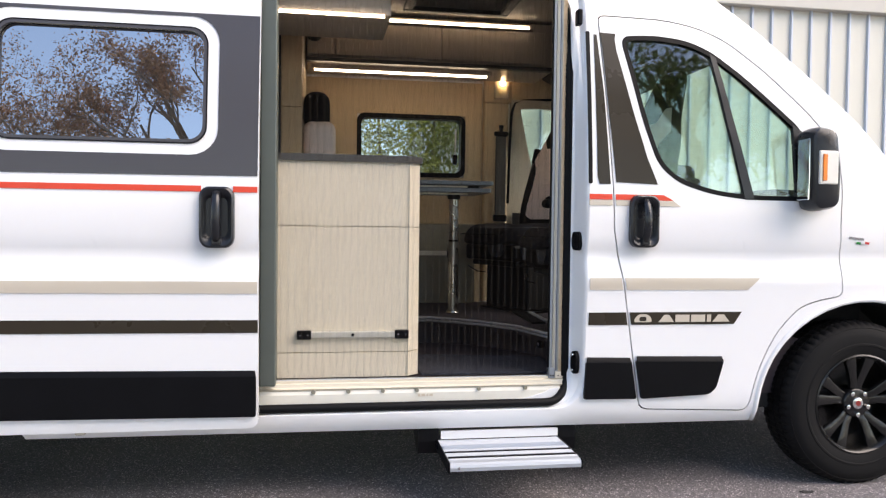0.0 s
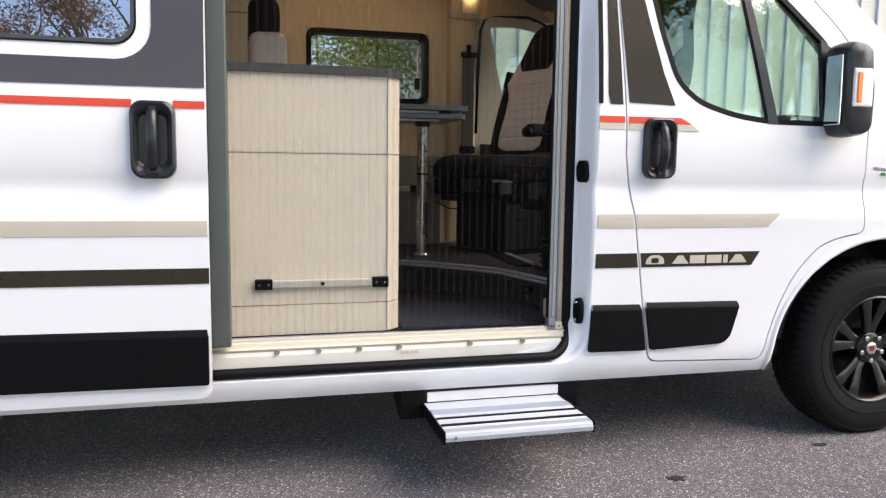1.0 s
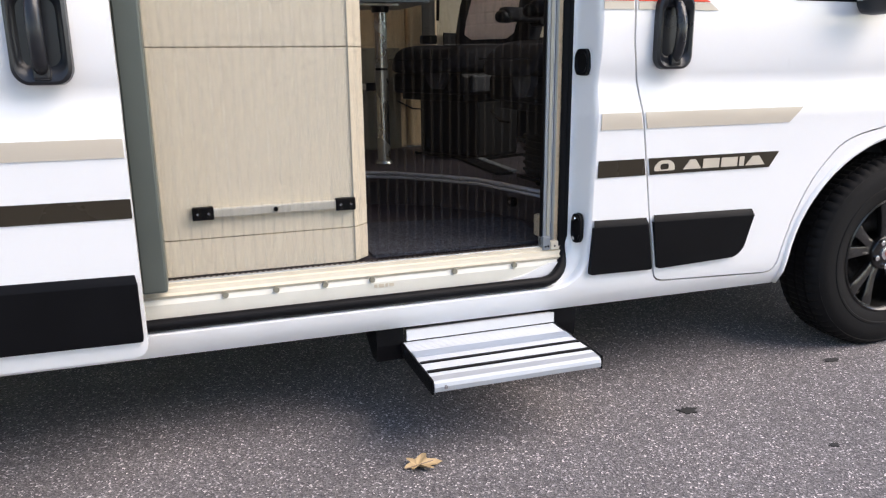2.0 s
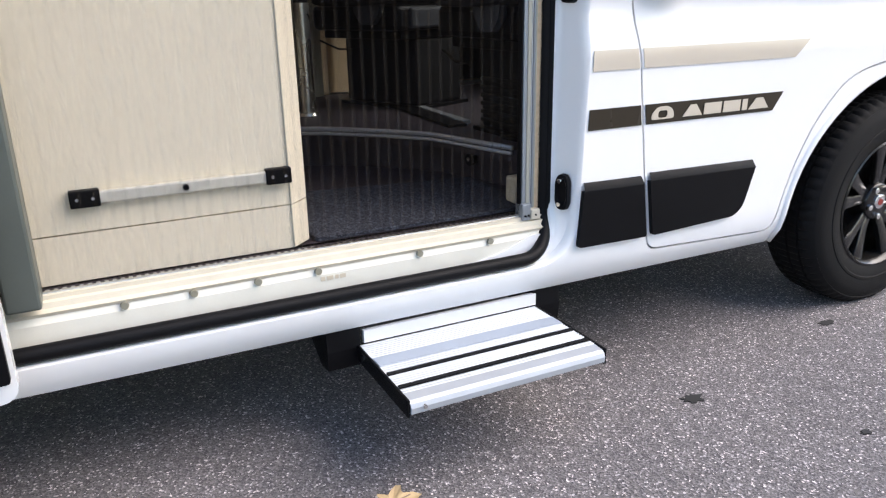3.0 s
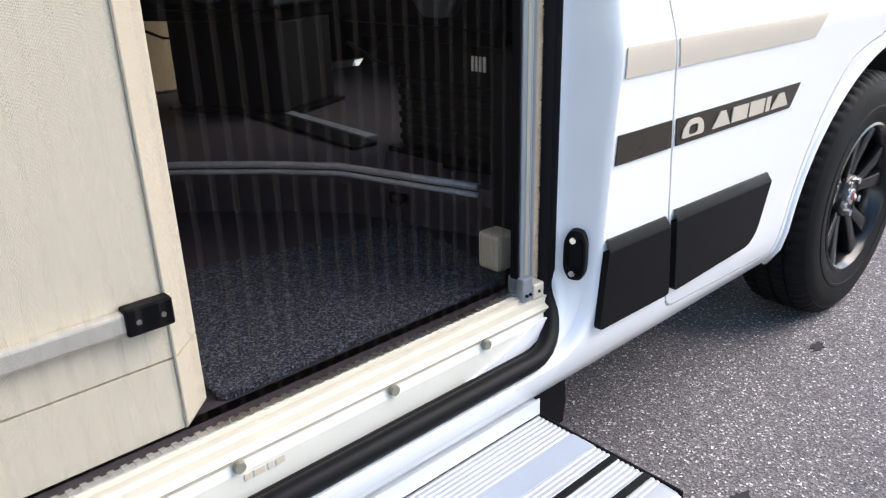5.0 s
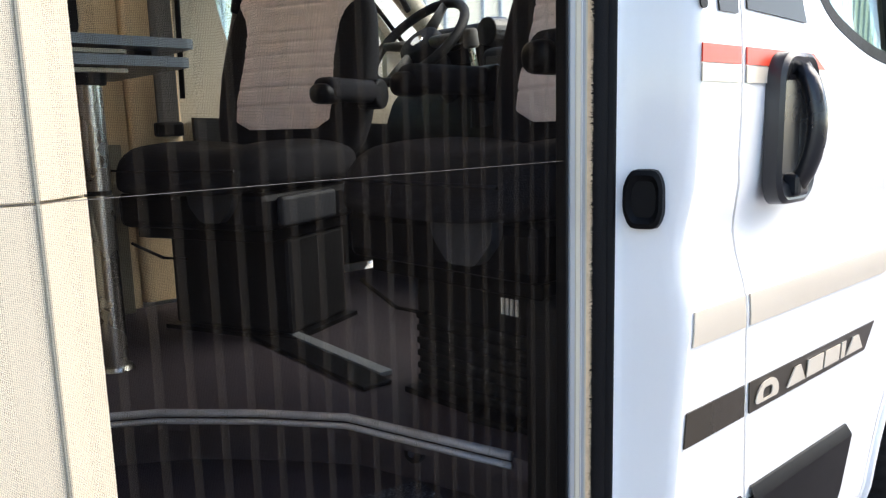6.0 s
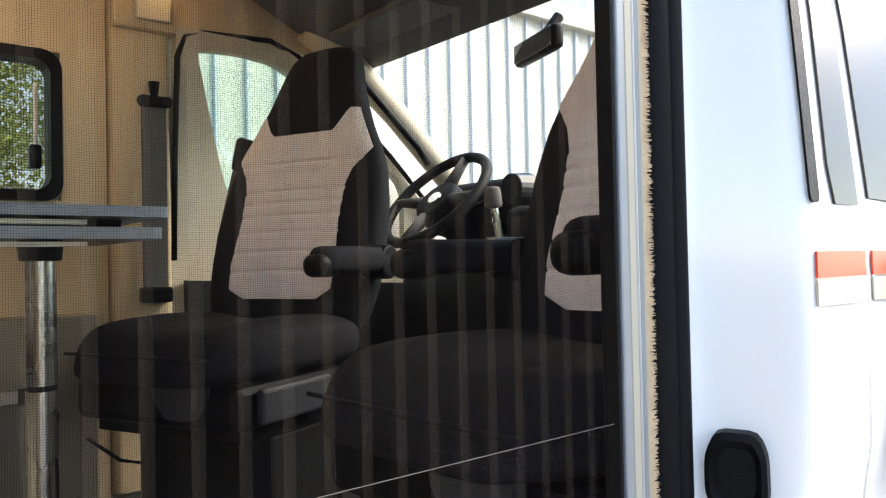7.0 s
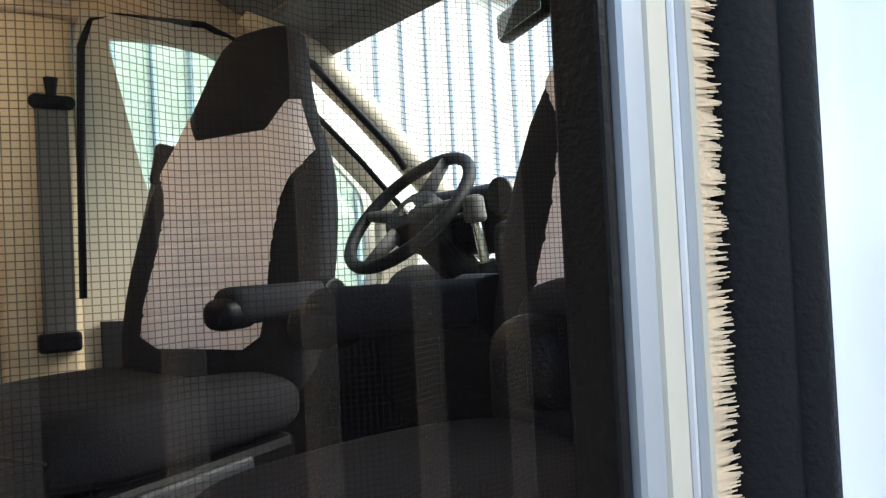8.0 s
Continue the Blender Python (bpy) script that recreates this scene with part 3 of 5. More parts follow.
skin("door_film", [(1.156, 1.965), (1.262, 1.972), (1.225, 1.90), (1.300, 1.60), (1.372, 1.40), (1.402, 1.327), (1.198, 1.333), (1.175, 1.70)][:1] +
     [(1.226, 1.962), (1.222, 1.935), (1.228, 1.89), (1.298, 1.62), (1.352, 1.44), (1.398, 1.327), (1.215, 1.333), (1.190, 1.60), (1.166, 1.90)],
     [], side, BROWN_FILM, door, 0.002, 0.003, "dark grey film beside the window")
skin("pillar_slot", rounded(1.095, 1.112, 1.325, 1.968, 0.006, 3), [], side, RUBBER, van, 0.002, 0.003, "narrow dark trim strip")
skin("pillar_film", [(1.142, 1.325), (1.190, 1.325), (1.168, 1.70), (1.143, 1.955), (1.130, 1.955), (1.134, 1.36)], [], side, BROWN_FILM, van, 0.002, 0.003)


def stripe(name, pts, mat, parent, yf=side, lift=0.003, label=""):
    return skin(name, pts, [], yf, mat, parent, 0.002, lift, label)


def cut_x(z):
    """x of the door's rear edge at height z"""
    return float(np.interp(z, [0.372, 0.60, 0.90, 1.02, 1.13, 1.325], [1.350, 1.312, 1.262, 1.238, 1.212, 1.203]))


for z0, z1, mat, name, xe0, xe1, label in ((1.260, 1.283, RED_FILM, "red_stripe", 1.468, 1.423, "thin red stripe"), (1.236, 1.258, BEIGE_FILM, "beige_stripe", 1.50, 1.468, ""),
                                           (0.884, 0.934, BEIGE_FILM, "beige_stripe", 1.822, 1.876, "beige stripe"), (0.736, 0.789, BROWN_FILM, "brown_stripe", 1.764, 1.798, "dark brown stripe with pale lettering bars")):
    x0 = 1.099 if z0 > 1.2 else 1.110
    stripe(name, [(x0, z0), (cut_x(z0) - 0.008, z0), (cut_x(z1) - 0.008, z1), (x0, z1)], mat, van, label=label)
    stripe(name, [(cut_x(z0) + 0.008, z0), (xe0, z0), (xe1, z1), (cut_x(z1) + 0.008, z1)], mat, door, label=label)
# pale sign on the brown stripe, as plain bars
zb0, zb1 = 0.747, 0.778
skin("sign_mark", round_poly([(1.309, zb0), (1.388, zb0), (1.384, 0.768), (1.366, 0.781), (1.330, 0.781), (1.312, 0.765)], 0.012, 4), [rounded(1.332, 1.364, 0.747 + 0.004, 0.770, 0.007, 3)], side, BEIGE_FILM, door, 0.002, 0.006)
for x0, x1, lean in ((1.419, 1.488, 0.024), (1.494, 1.557, 0.0), (1.565, 1.629, 0.0), (1.637, 1.656, 0.0), (1.663, 1.741, 0.026)):
    stripe("sign_bar", [(x0, zb0), (x1, zb0), (x1 - lean, zb1), (x0 + lean, zb1)], BEIGE_FILM, door, lift=0.006)


def cladding(name, pts, parent, yf):
    """flat plate with a sloping top band"""
    pts = [tuple(p) for p in pts]
    x0, x1 = min(p[0] for p in pts), max(p[0] for p in pts)
    top = [p for p in pts if p[1] > 0.56]
    lo, hi = min(top), max(top)

    def lid(x):
        return lo[1] + (hi[1] - lo[1]) * (x - lo[0]) / (hi[0] - lo[0]) - 0.016
    body = [(x, min(z, lid(x))) for x, z in pts]
    body = [p for i, p in enumerate(body) if (Vector(p) - Vector(body[i - 1])).length > 0.003]
    ob = skin(name, body, [], yf, BLACK_PLASTIC, parent, 0.014, 0.0145, "black plastic side cladding")
    edge = [p for p in body if abs(p[1] - lid(p[0])) < 0.002]
    a, b = min(edge), max(edge)
    v, f = [], []
    for i in range(9):
        x = a[0] + (b[0] - a[0]) * i / 8
        for dz, dy in ((0, -0.0145), (0.003, -0.0140), (0.020, -0.0035), (0.022, 0.001)):
            z = lid(x) + dz
            xx = x + (0.004 if i == 0 else -0.004 if i == 8 else 0) * (dz > 0.01)
            v.append((xx, yf(x, z) + dy, z))
    f = [(4 * i + j, 4 * i + j + 1, 4 * i + 5 + j, 4 * i + 4 + j) for i in range(8) for j in range(3)]
    part("top_band", (v, f), BLACK_PLASTIC, ob, "", 25)
    return ob


def ccw(p):
    return p if signed(p) > 0 else p[::-1]


cladding("side_cladding", ccw(round_poly([(1.098, 0.423), (cut_x(0.42) - 0.012, 0.420), (cut_x(0.60) - 0.010, 0.598), (1.102, 0.602)], 0.008, 2)), van, side)
cladding("side_cladding", ccw(round_poly([(cut_x(0.42) + 0.010, 0.420), (1.660, 0.432), (1.692, 0.46), (1.722, 0.592), (1.712, 0.601), (cut_x(0.60) + 0.008, 0.604)], [0.008, 0.02, 0.02, 0.012, 0.012, 0.008], 3)), door, side)


def pull_handle(parent, x0, x1, z0, z1, yf):
    xm, zm = (x0 + x1) / 2, (z0 + z1) / 2
    y = yf(xm, zm)
    o = rounded(x0, x1, z0, z1, 0.036, 6)
    o = [(xm + (x - xm) * (1 - 0.10 * abs(z - zm) / (z1 - zm)), z) for x, z in o]
    k = len(o)
    sc = lambda s, t: [(xm + (x - xm) * s, zm + (z - zm) * t) for x, z in o]
    rows = [(o, -0.002), (sc(0.97, 0.985), -0.022), (sc(0.86, 0.93), -0.027), (sc(0.72, 0.74), -0.022), (sc(0.62, 0.64), -0.0075)]
    v, f = [], []
    for pts, dy in rows:
        v += [(x, y + dy, z) for x, z in pts]
    for i in range(len(rows) - 1):
        f += [(i * k + j, i * k + (j + 1) % k, (i + 1) * k + (j + 1) % k, (i + 1) * k + j) for j in range(k)]
    f.append(tuple(range(4 * k, 5 * k)))
    h = part("door_handle", (v, f), BLACK_GLOSS, parent, "black plastic pull handle", 45)
    # the upright grip
    g = []
    for i in range(9):
        t = i / 8
        g.append((xm, y - 0.024 - 0.026 * math.sin(math.pi * t) ** 0.7, z0 + 0.028 + (z1 - z0 - 0.05) * t))
    part("grip", tube(g, [0.017] + [0.0165] * 7 + [0.015], 12, False, 0.8), BLACK_GLOSS, parent, "", True)
    part("lock_plate", box(xm - 0.018, xm + 0.018, y - 0.036, y - 0.01, z0 + 0.012, z0 + 0.046, 0.006), BLACK_GLOSS, parent)
    return h


pull_handle(door, 1.268, 1.405, 1.062, 1.281, side)

# inner faces of the front door and the far door
skin("inner_trim", shrink(door_line, 0.03), [shrink(window_line, -0.01)], lambda x, z: side(x, z) + 0.06, PLASTIC_BEIGE, door, 0.02)

# ---------------------------------------------------------------- door mirror
mv = [(1.955, 1.555), (1.985, 1.578), (2.050, 1.575), (2.085, 1.555), (2.108, 1.40), (2.105, 1.262), (2.085, 1.235), (2.00, 1.222), (1.972, 1.240), (1.958, 1.40)]
mv = [(2.025 + (x - 1.955) * 0.85, z) for x, z in mv]
mo = round_poly(mv, 0.025, 3)
k = len(mo)
mx, mz = 2.09, 1.40
rows = [(0.86, 3.565), (0.97, 3.550), (1.0, 3.51), (0.99, 3.462), (0.94, 3.440), (0.80, 3.432)]
v, f = [], []
for s, y in rows:
    v += [(mx + (x - mx) * s, y, mz + (z - mz) * s) for x, z in mo]
for i in range(len(rows) - 1):
    f += [(i * k + j, i * k + (j + 1) % k, (i + 1) * k + (j + 1) % k, (i + 1) * k + j) for j in range(k)]
f += [tuple(range(k)), tuple(range((len(rows) - 1) * k, len(rows) * k))]
mirror = part("door_mirror", (v, f), BLACK_GLOSS, van, "large black door mirror with side indicator", 40)
part("indicator", box(2.045, 2.132, 3.424, 3.440, 1.335, 1.475, 0.006), LENS, mirror, "clear and amber side indicator")
part("amber_lamp", box(2.058, 2.078, 3.419, 3.426, 1.35, 1.46, 0.003), ORANGE, mirror)
part("mirror_glass", box(2.024, 2.032, 3.465, 3.545, 1.27, 1.53, 0.004), MIRROR, mirror)
part("mirror_arm", box(2.10, 2.20, 3.52, 3.61, 1.252, 1.36, 0.02), BLACK_GLOSS, mirror)

# ---------------------------------------------------------------- sliding door, pushed back
sd_line = rounded(-1.66, -0.224, 0.364, 2.14, 0.035, 4)
sd_win = rounded(-1.155, -0.412, 1.432, 1.872, 0.065, 6)
slide = skin("sliding_door", sd_line, [sd_win], slide_side, WHITE, van, 0.03, label="white sliding door pushed open to the rear")
part("door_inner_box", box(-1.64, -0.232, 3.535, 3.582, 0.42, 1.25, 0.01), UNDER, slide)
ring_out = rounded(-1.198, -0.372, 1.392, 1.912, 0.10, 6)
skin("grey_panel", [(-1.655, 1.312), (-0.228, 1.318), (-0.226, 1.925), (-1.655, 1.925)], [ring_out], slide_side, GREY_FILM, slide, 0.002, 0.003, "dark grey film panel round the window")
skin("window_gasket", sd_win, [rounded(-1.150, -0.417, 1.437, 1.867, 0.062, 6)], lambda x, z: slide_side(x, z) - 0.004, RUBBER, slide, 0.02)
skin("window_frame", rounded(-1.150, -0.417, 1.437, 1.867, 0.062, 6), [rounded(-1.139, -0.428, 1.448, 1.856, 0.054, 6)], lambda x, z: slide_side(x, z) - 0.003, GREY_FILM, slide, 0.015)
skin("window_pane", rounded(-1.140, -0.427, 1.447, 1.857, 0.053, 6), [], lambda x, z: 3.492 + (z - 1.46) * 0.11, ACRYLIC, slide, 0.006, label="dark acrylic window pane", step=0.2)
for x0, x1 in ((-1.655, -0.430), (-0.316, -0.228)):
    stripe("red_stripe", [(x0, 1.257), (x1, 1.257), (x1, 1.279), (x0, 1.279)], RED_FILM, slide, slide_side, label="thin red stripe")
stripe("beige_stripe", [(-1.655, 0.885), (-0.228, 0.88), (-0.228, 0.925), (-1.655, 0.930)], BEIGE_FILM, slide, slide_side, label="beige stripe")
stripe("brown_stripe", [(-1.655, 0.738), (-0.226, 0.732), (-0.226, 0.780), (-1.655, 0.788)], BROWN_FILM, slide, slide_side, label="dark brown stripe")
cladding("side_cladding", ccw(round_poly([(-1.655, 0.428), (-0.232, 0.412), (-0.232, 0.590), (-1.655, 0.608)], 0.008, 2)), slide, slide_side)
pull_handle(slide, -0.441, -0.305, 1.050, 1.277, slide_side)

# ---------------------------------------------------------------- wheels
def tyre_mesh():
    prof = [(0.212, 0.026), (0.218, 0.006), (0.232, -0.002), (0.262, -0.006), (0.264, -0.0085), (0.272, -0.0085), (0.274, -0.0065), (0.305, -0.008), (0.325, -0.003), (0.340, 0.006),
            (0.342, 0.004), (0.354, 0.014), (0.3655, 0.032), (0.3675, 0.052), (0.359, 0.053), (0.359, 0.060), (0.3685, 0.061), (0.369, 0.098), (0.360, 0.099), (0.360, 0.108), (0.369, 0.109),
            (0.3685, 0.150), (0.359, 0.151), (0.359, 0.160), (0.3675, 0.161), (0.3655, 0.190), (0.350, 0.212), (0.300, 0.228), (0.222, 0.21)]
    n = 252
    notch = {11: 0.004, 12: 0.0075, 13: 0.0075, 16: 0.005, 17: 0.005, 20: 0.005, 21: 0.005, 24: 0.0075, 25: 0.0075}
    v, f = [], []
    for i in range(n):
        a = 2 * math.pi * i / n
        for j, (r, d) in enumerate(prof):
            gap = (i % 4 == 0) if j < 15 or j > 22 else ((i + 1) % 3 == 0)
            rr = r - (notch.get(j, 0) if gap else 0)
            v.append((rr * math.cos(a) * 1.008, d * 0.94, rr * math.sin(a) * 1.008))
    m = len(prof)
    for i in range(n):
        for j in range(m - 1):
            f.append((i * m + j, i * m + j + 1, ((i + 1) % n) * m + j + 1, ((i + 1) % n) * m + j))
    return v, f


def ring_y(profile, n=48):
    m = len(profile)
    v = [(r * math.cos(2 * math.pi * i / n), d, r * math.sin(2 * math.pi * i / n)) for i in range(n) for r, d in profile]
    f = [(i * m + j, i * m + j + 1, ((i + 1) % n) * m + j + 1, ((i + 1) % n) * m + j) for i in range(n) for j in range(m - 1)]
    return v, f


def place(ob, loc, mirror_y=False):
    ob.location = loc
    if mirror_y:
        ob.rotation_euler = (0, 0, math.pi)
    return ob


def spokes():
    b = bmesh.new()
    for i in range(5):
        for s in (-1, 1):
            a = 2 * math.pi * i / 5 + 0.3
            w0, w1 = s * 0.11, s * 0.215
            pts = []
            for r, w, d, h in ((0.045, w0 * 1.6, 0.040, 0.016), (0.10, w0 * 1.5, 0.032, 0.017), (0.16, w1 * 1.0, 0.022, 0.020), (0.208, w1 * 1.10, 0.014, 0.026)):
                c = Vector((r * math.cos(a + w), d, r * math.sin(a + w)))
                t = Vector((-math.sin(a + w), 0, math.cos(a + w))) * h
                pts.append((c - t, c + t, c + t * 1.1 + Vector((0, 0.022, 0)), c - t * 1.1 + Vector((0, 0.022, 0))))
            vs = [[b.verts.new(q) for q in p] for p in pts]
            for p, q in zip(vs, vs[1:]):
                for j in range(4):
                    b.faces.new((p[j], p[(j + 1) % 4], q[(j + 1) % 4], q[j]))
            b.faces.new(vs[-1])
            b.faces.new(vs[0])
    bmesh.ops.recalc_face_normals(b, faces=b.faces)
    bmesh.ops.bevel(b, geom=list(b.edges), offset=0.003, segments=2, profile=0.5, affect="EDGES")
    return b


first = {}
for cx, cy, far in ((AX, 3.602, False), (RX, 3.602, False), (AX, 5.568, True), (RX, 5.568, True)):
    def piece(name, make, mat, parent, label="", smooth=40):
        if name in first:
            ob = new(name, first[name])
            W[ob] = Matrix.Identity(4)
            ob.parent = parent
        else:
            ob = part(name, make(), mat, None, label, smooth)
            first[name] = ob.data
            ob.parent = parent
        if label:
            ob["label"] = label
        return ob
    wheel = piece("wheel", tyre_mesh, TYRE, van, "black road tyre on a dark alloy rim", 35)
    wheel.matrix_parent_inverse = W[van].inverted()
    place(wheel, (cx, cy, AZ + 0.008), far)
    piece("rim", lambda: ring_y([(0.223, 0.004), (0.226, 0.0), (0.219, -0.003), (0.212, 0.003), (0.205, 0.020), (0.196, 0.06), (0.19, 0.15), (0.0, 0.155)]), RIM_BLACK, wheel, "glossy black alloy rim")
    piece("spokes", spokes, RIM_BLACK, wheel, "glossy black alloy spokes")
    piece("hub", lambda: cyl((0, 0.028, 0), (0, 0.10, 0), 0.064, 0.075, 28, None, 0.006), RIM_BLACK, wheel)
    piece("hub_cap", lambda: cyl((0, 0.020, 0), (0, 0.04, 0), 0.026, 0.027, 24, None, 0.003), CHROME, wheel, "chrome hub cap with red centre")
    piece("cap_centre", lambda: cyl((0, 0.0185, 0), (0, 0.025, 0), 0.012, 0.012, 20), material("dark_red_cap", (0.22, 0.02, 0.015), 0.35), wheel)
    for i in range(5):
        a = 2 * math.pi * (i + 0.5) / 5 + 0.3
        piece("wheel_bolt", lambda: cyl((0, 0.016, 0), (0, 0.05, 0), 0.011, 0.012, 6, None, 0.002), CHROME, wheel).location = (0.052 * math.cos(a), 0, 0.052 * math.sin(a))

# ---------------------------------------------------------------- sill, threshold and screen
part("painted_channel", extrude_x([(3.632, 0.400), (3.640, 0.412), (3.640, 0.455), (3.646, 0.470), (3.74, 0.470), (3.74, 0.395)], -0.50, 1.03), material("cream_sill_paint", (0.70, 0.68, 0.60), 0.35, 0, 0.08, 14), van, "cream painted inner sill")
sill = part("threshold", extrude_x([(3.644, 0.470), (3.640, 0.478), (3.650, 0.484), (3.652, 0.496), (3.660, 0.499), (3.660, 0.508), (3.682, 0.509), (3.684, 0.505), (3.730, 0.505), (3.730, 0.46)], -0.50, 1.035), ALU_CREAM, van, "cream aluminium threshold rail")
part("ribbed_edge", extrude_x([(3.6705, 0.505), (3.6715, 0.5105), (3.6825, 0.5105), (3.6835, 0.505)], -0.45, 1.02), ALU, van, "ribbed aluminium edge strip")
b = bmesh.new()
for i in range(92):
    xx = -0.45 + 0.016 * i
    box(xx, xx + 0.008, 3.6700, 3.6840, 0.5106, 0.5126, 0, 2, b)
tagged(part("knurled_edge", b, ALU, van, "row of small raised ribs"), kind="stuff")
v, f = extrude_y(round_poly([(0.76, 0.4035), (1.015, 0.4035), (1.025, 0.462), (0.985, 0.463), (0.90, 0.432)], 0.012, 3), 3.6345, 3.6395)
part("corner_plate", (v, f), WHITE, van, "pale painted plate in the corner of the sill")
plug = None
for i, x in enumerate((-0.02, 0.12, 0.26, 0.40, 0.66, 0.86)):
    if plug is None:
        plug = part("sill_plug", cyl((0, 3.641, 0.466), (0, 3.634, 0.466), 0.009, 0.008, 14), material("grey_plug", (0.22, 0.21, 0.16), 0.5), van, "small round grey plug")
        plug.location.x = x
    else:
        o = new("sill_plug", plug.data)
        o.parent, o.matrix_parent_inverse, o.location.x = van, W[van].inverted(), x

screen = thing("fly_screen", (0.4, 3.67, 0.51), "black pleated fly screen closed across the doorway", "fly screen")
part("cassette", box(-0.232, -0.167, 3.600, 3.70, 0.500, 2.15, 0.006), FRAME_GREEN, screen, "dark grey-green screen cassette")
# aluminium end post: its striped blue, cream and bright reflections painted as strips
CREAM_STRIP = material("pale_cream_profile", (0.38, 0.37, 0.31), 0.45, 0.1, 0.05, 12)
BLUE_REFLECTION = material("blue_grey_reflection", (0.07, 0.10, 0.16), 0.45, 0.1, 0.08, 12)
BRIGHT_REFLECTION = material("bright_lip_reflection", (0.45, 0.46, 0.47), 0.35, 0.3, 0.05, 12)
for name, mat, x0, x1, yf, label in (("side_flange", FRAME_ALU, 0.9705, 0.9810, 3.6635, "silver outer flange"), ("flange_groove", BLUE_REFLECTION, 0.9810, 0.9830, 3.6690, ""),
                                     ("face_strip", CREAM_STRIP, 0.9830, 0.9940, 3.6650, "post face strip coloured as a pale cream reflection"), ("bright_lip", BRIGHT_REFLECTION, 0.9940, 0.9970, 3.6645, "lip with a bright reflection put into its colour"),
                                     ("blue_reflection_band", BLUE_REFLECTION, 0.9970, 1.0015, 3.6700, "post groove coloured as a blue-grey reflection"), ("inner_flange", FRAME_ALU, 1.0015, 1.0080, 3.6685, "silver inner flange"),
                                     ("edge_bead", CREAM_STRIP, 1.0080, 1.0130, 3.6695, "cream edge bead")):
    e = min(0.0012, (x1 - x0) * 0.3)
    part(name, extrude_z([(x0, 3.684), (x0, yf + e), (x0 + e, yf), (x1 - e, yf), (x1, yf + e), (x1, 3.684)], 0.505, 2.15), mat, screen, label)
part("end_seal", box(0.9660, 0.9703, 3.6665, 3.6842, 0.511, 2.15, 0.0015), RUBBER, screen)
part("top_rail", box(-0.232, 1.03, 3.64, 3.70, 2.13, 2.17, 0.004), FRAME_ALU, screen)
part("end_foot", box(0.966, 0.992, 3.652, 3.69, 0.500, 0.545, 0.003), FRAME_ALU, screen, "grey metal foot of the end profile")
part("foot_bracket", box(0.9925, 1.020, 3.650, 3.69, 0.500, 0.528, 0.003), ALU_CREAM, screen, "cream fixing bracket")
for x0 in (0.974, 0.984, 1.006):
    part("foot_screw", cyl((x0, 3.6525, 0.513), (x0, 3.648, 0.513), 0.003, 0.0028, 8), BLACK_PLASTIC, screen)


def screen_material():
    m = bpy.data.materials.new("fly_screen_mesh")
    m.use_nodes = True
    nt = m.node_tree
    nt.nodes.remove(nt.nodes["Principled BSDF"])
    out = nt.nodes["Material Output"]
    tc = nt.nodes.new("ShaderNodeTexCoord")
    sep = nt.nodes.new("ShaderNodeSeparateXYZ")
    nt.links.new(tc.outputs["Object"], sep.inputs[0])

    def wire(axis):
        mu = nt.nodes.new("ShaderNodeMath")
        mu.operation = "MULTIPLY"
        nt.links.new(sep.outputs[axis], mu.inputs[0])
        mu.inputs[1].default_value = 1 / 0.0013
        fr = nt.nodes.new("ShaderNodeMath")
        fr.operation = "FRACT"
        nt.links.new(mu.outputs[0], fr.inputs[0])
        lt = nt.nodes.new("ShaderNodeMath")
        lt.operation = "LESS_THAN"
        nt.links.new(fr.outputs[0], lt.inputs[0])
        lt.inputs[1].default_value = 0.17
        return lt

    a, b = wire(0), wire(2)
    mx = nt.nodes.new("ShaderNodeMath")
    mx.operation = "MAXIMUM"
    nt.links.new(a.outputs[0], mx.inputs[0])
    nt.links.new(b.outputs[0], mx.inputs[1])
    soft = nt.nodes.new("ShaderNodeMath")
    soft.operation = "MULTIPLY_ADD"
    nt.links.new(mx.outputs[0], soft.inputs[0])
    soft.inputs[1].default_value, soft.inputs[2].default_value = 0.54, 0.05
    tr = nt.nodes.new("ShaderNodeBsdfTransparent")
    df = nt.nodes.new("ShaderNodeBsdfDiffuse")
    df.inputs[0].default_value = (0.007, 0.0065, 0.007, 1)
    ms = nt.nodes.new("ShaderNodeMixShader")
    nt.links.new(soft.outputs[0], ms.inputs[0])
    nt.links.new(tr.outputs[0], ms.inputs[1])
    nt.links.new(df.outputs[0], ms.inputs[2])
    nt.links.new(ms.outputs[0], out.inputs["Surface"])
    return m


pv, pf = [], []
npl = 40
for i in range(2 * npl + 1):
    t = i / (2 * npl)
    x = -0.167 + 1.126 * t
    y = 3.676 + (0.0024 if i % 2 else -0.0024)
    pv += [(x, y, 0.511), (x, y, 2.135)]
pf = [(2 * i, 2 * i + 2, 2 * i + 3, 2 * i + 1) for i in range(2 * npl)]
part("pleated_mesh", (pv, pf), screen_material(), screen, "black pleated insect mesh")

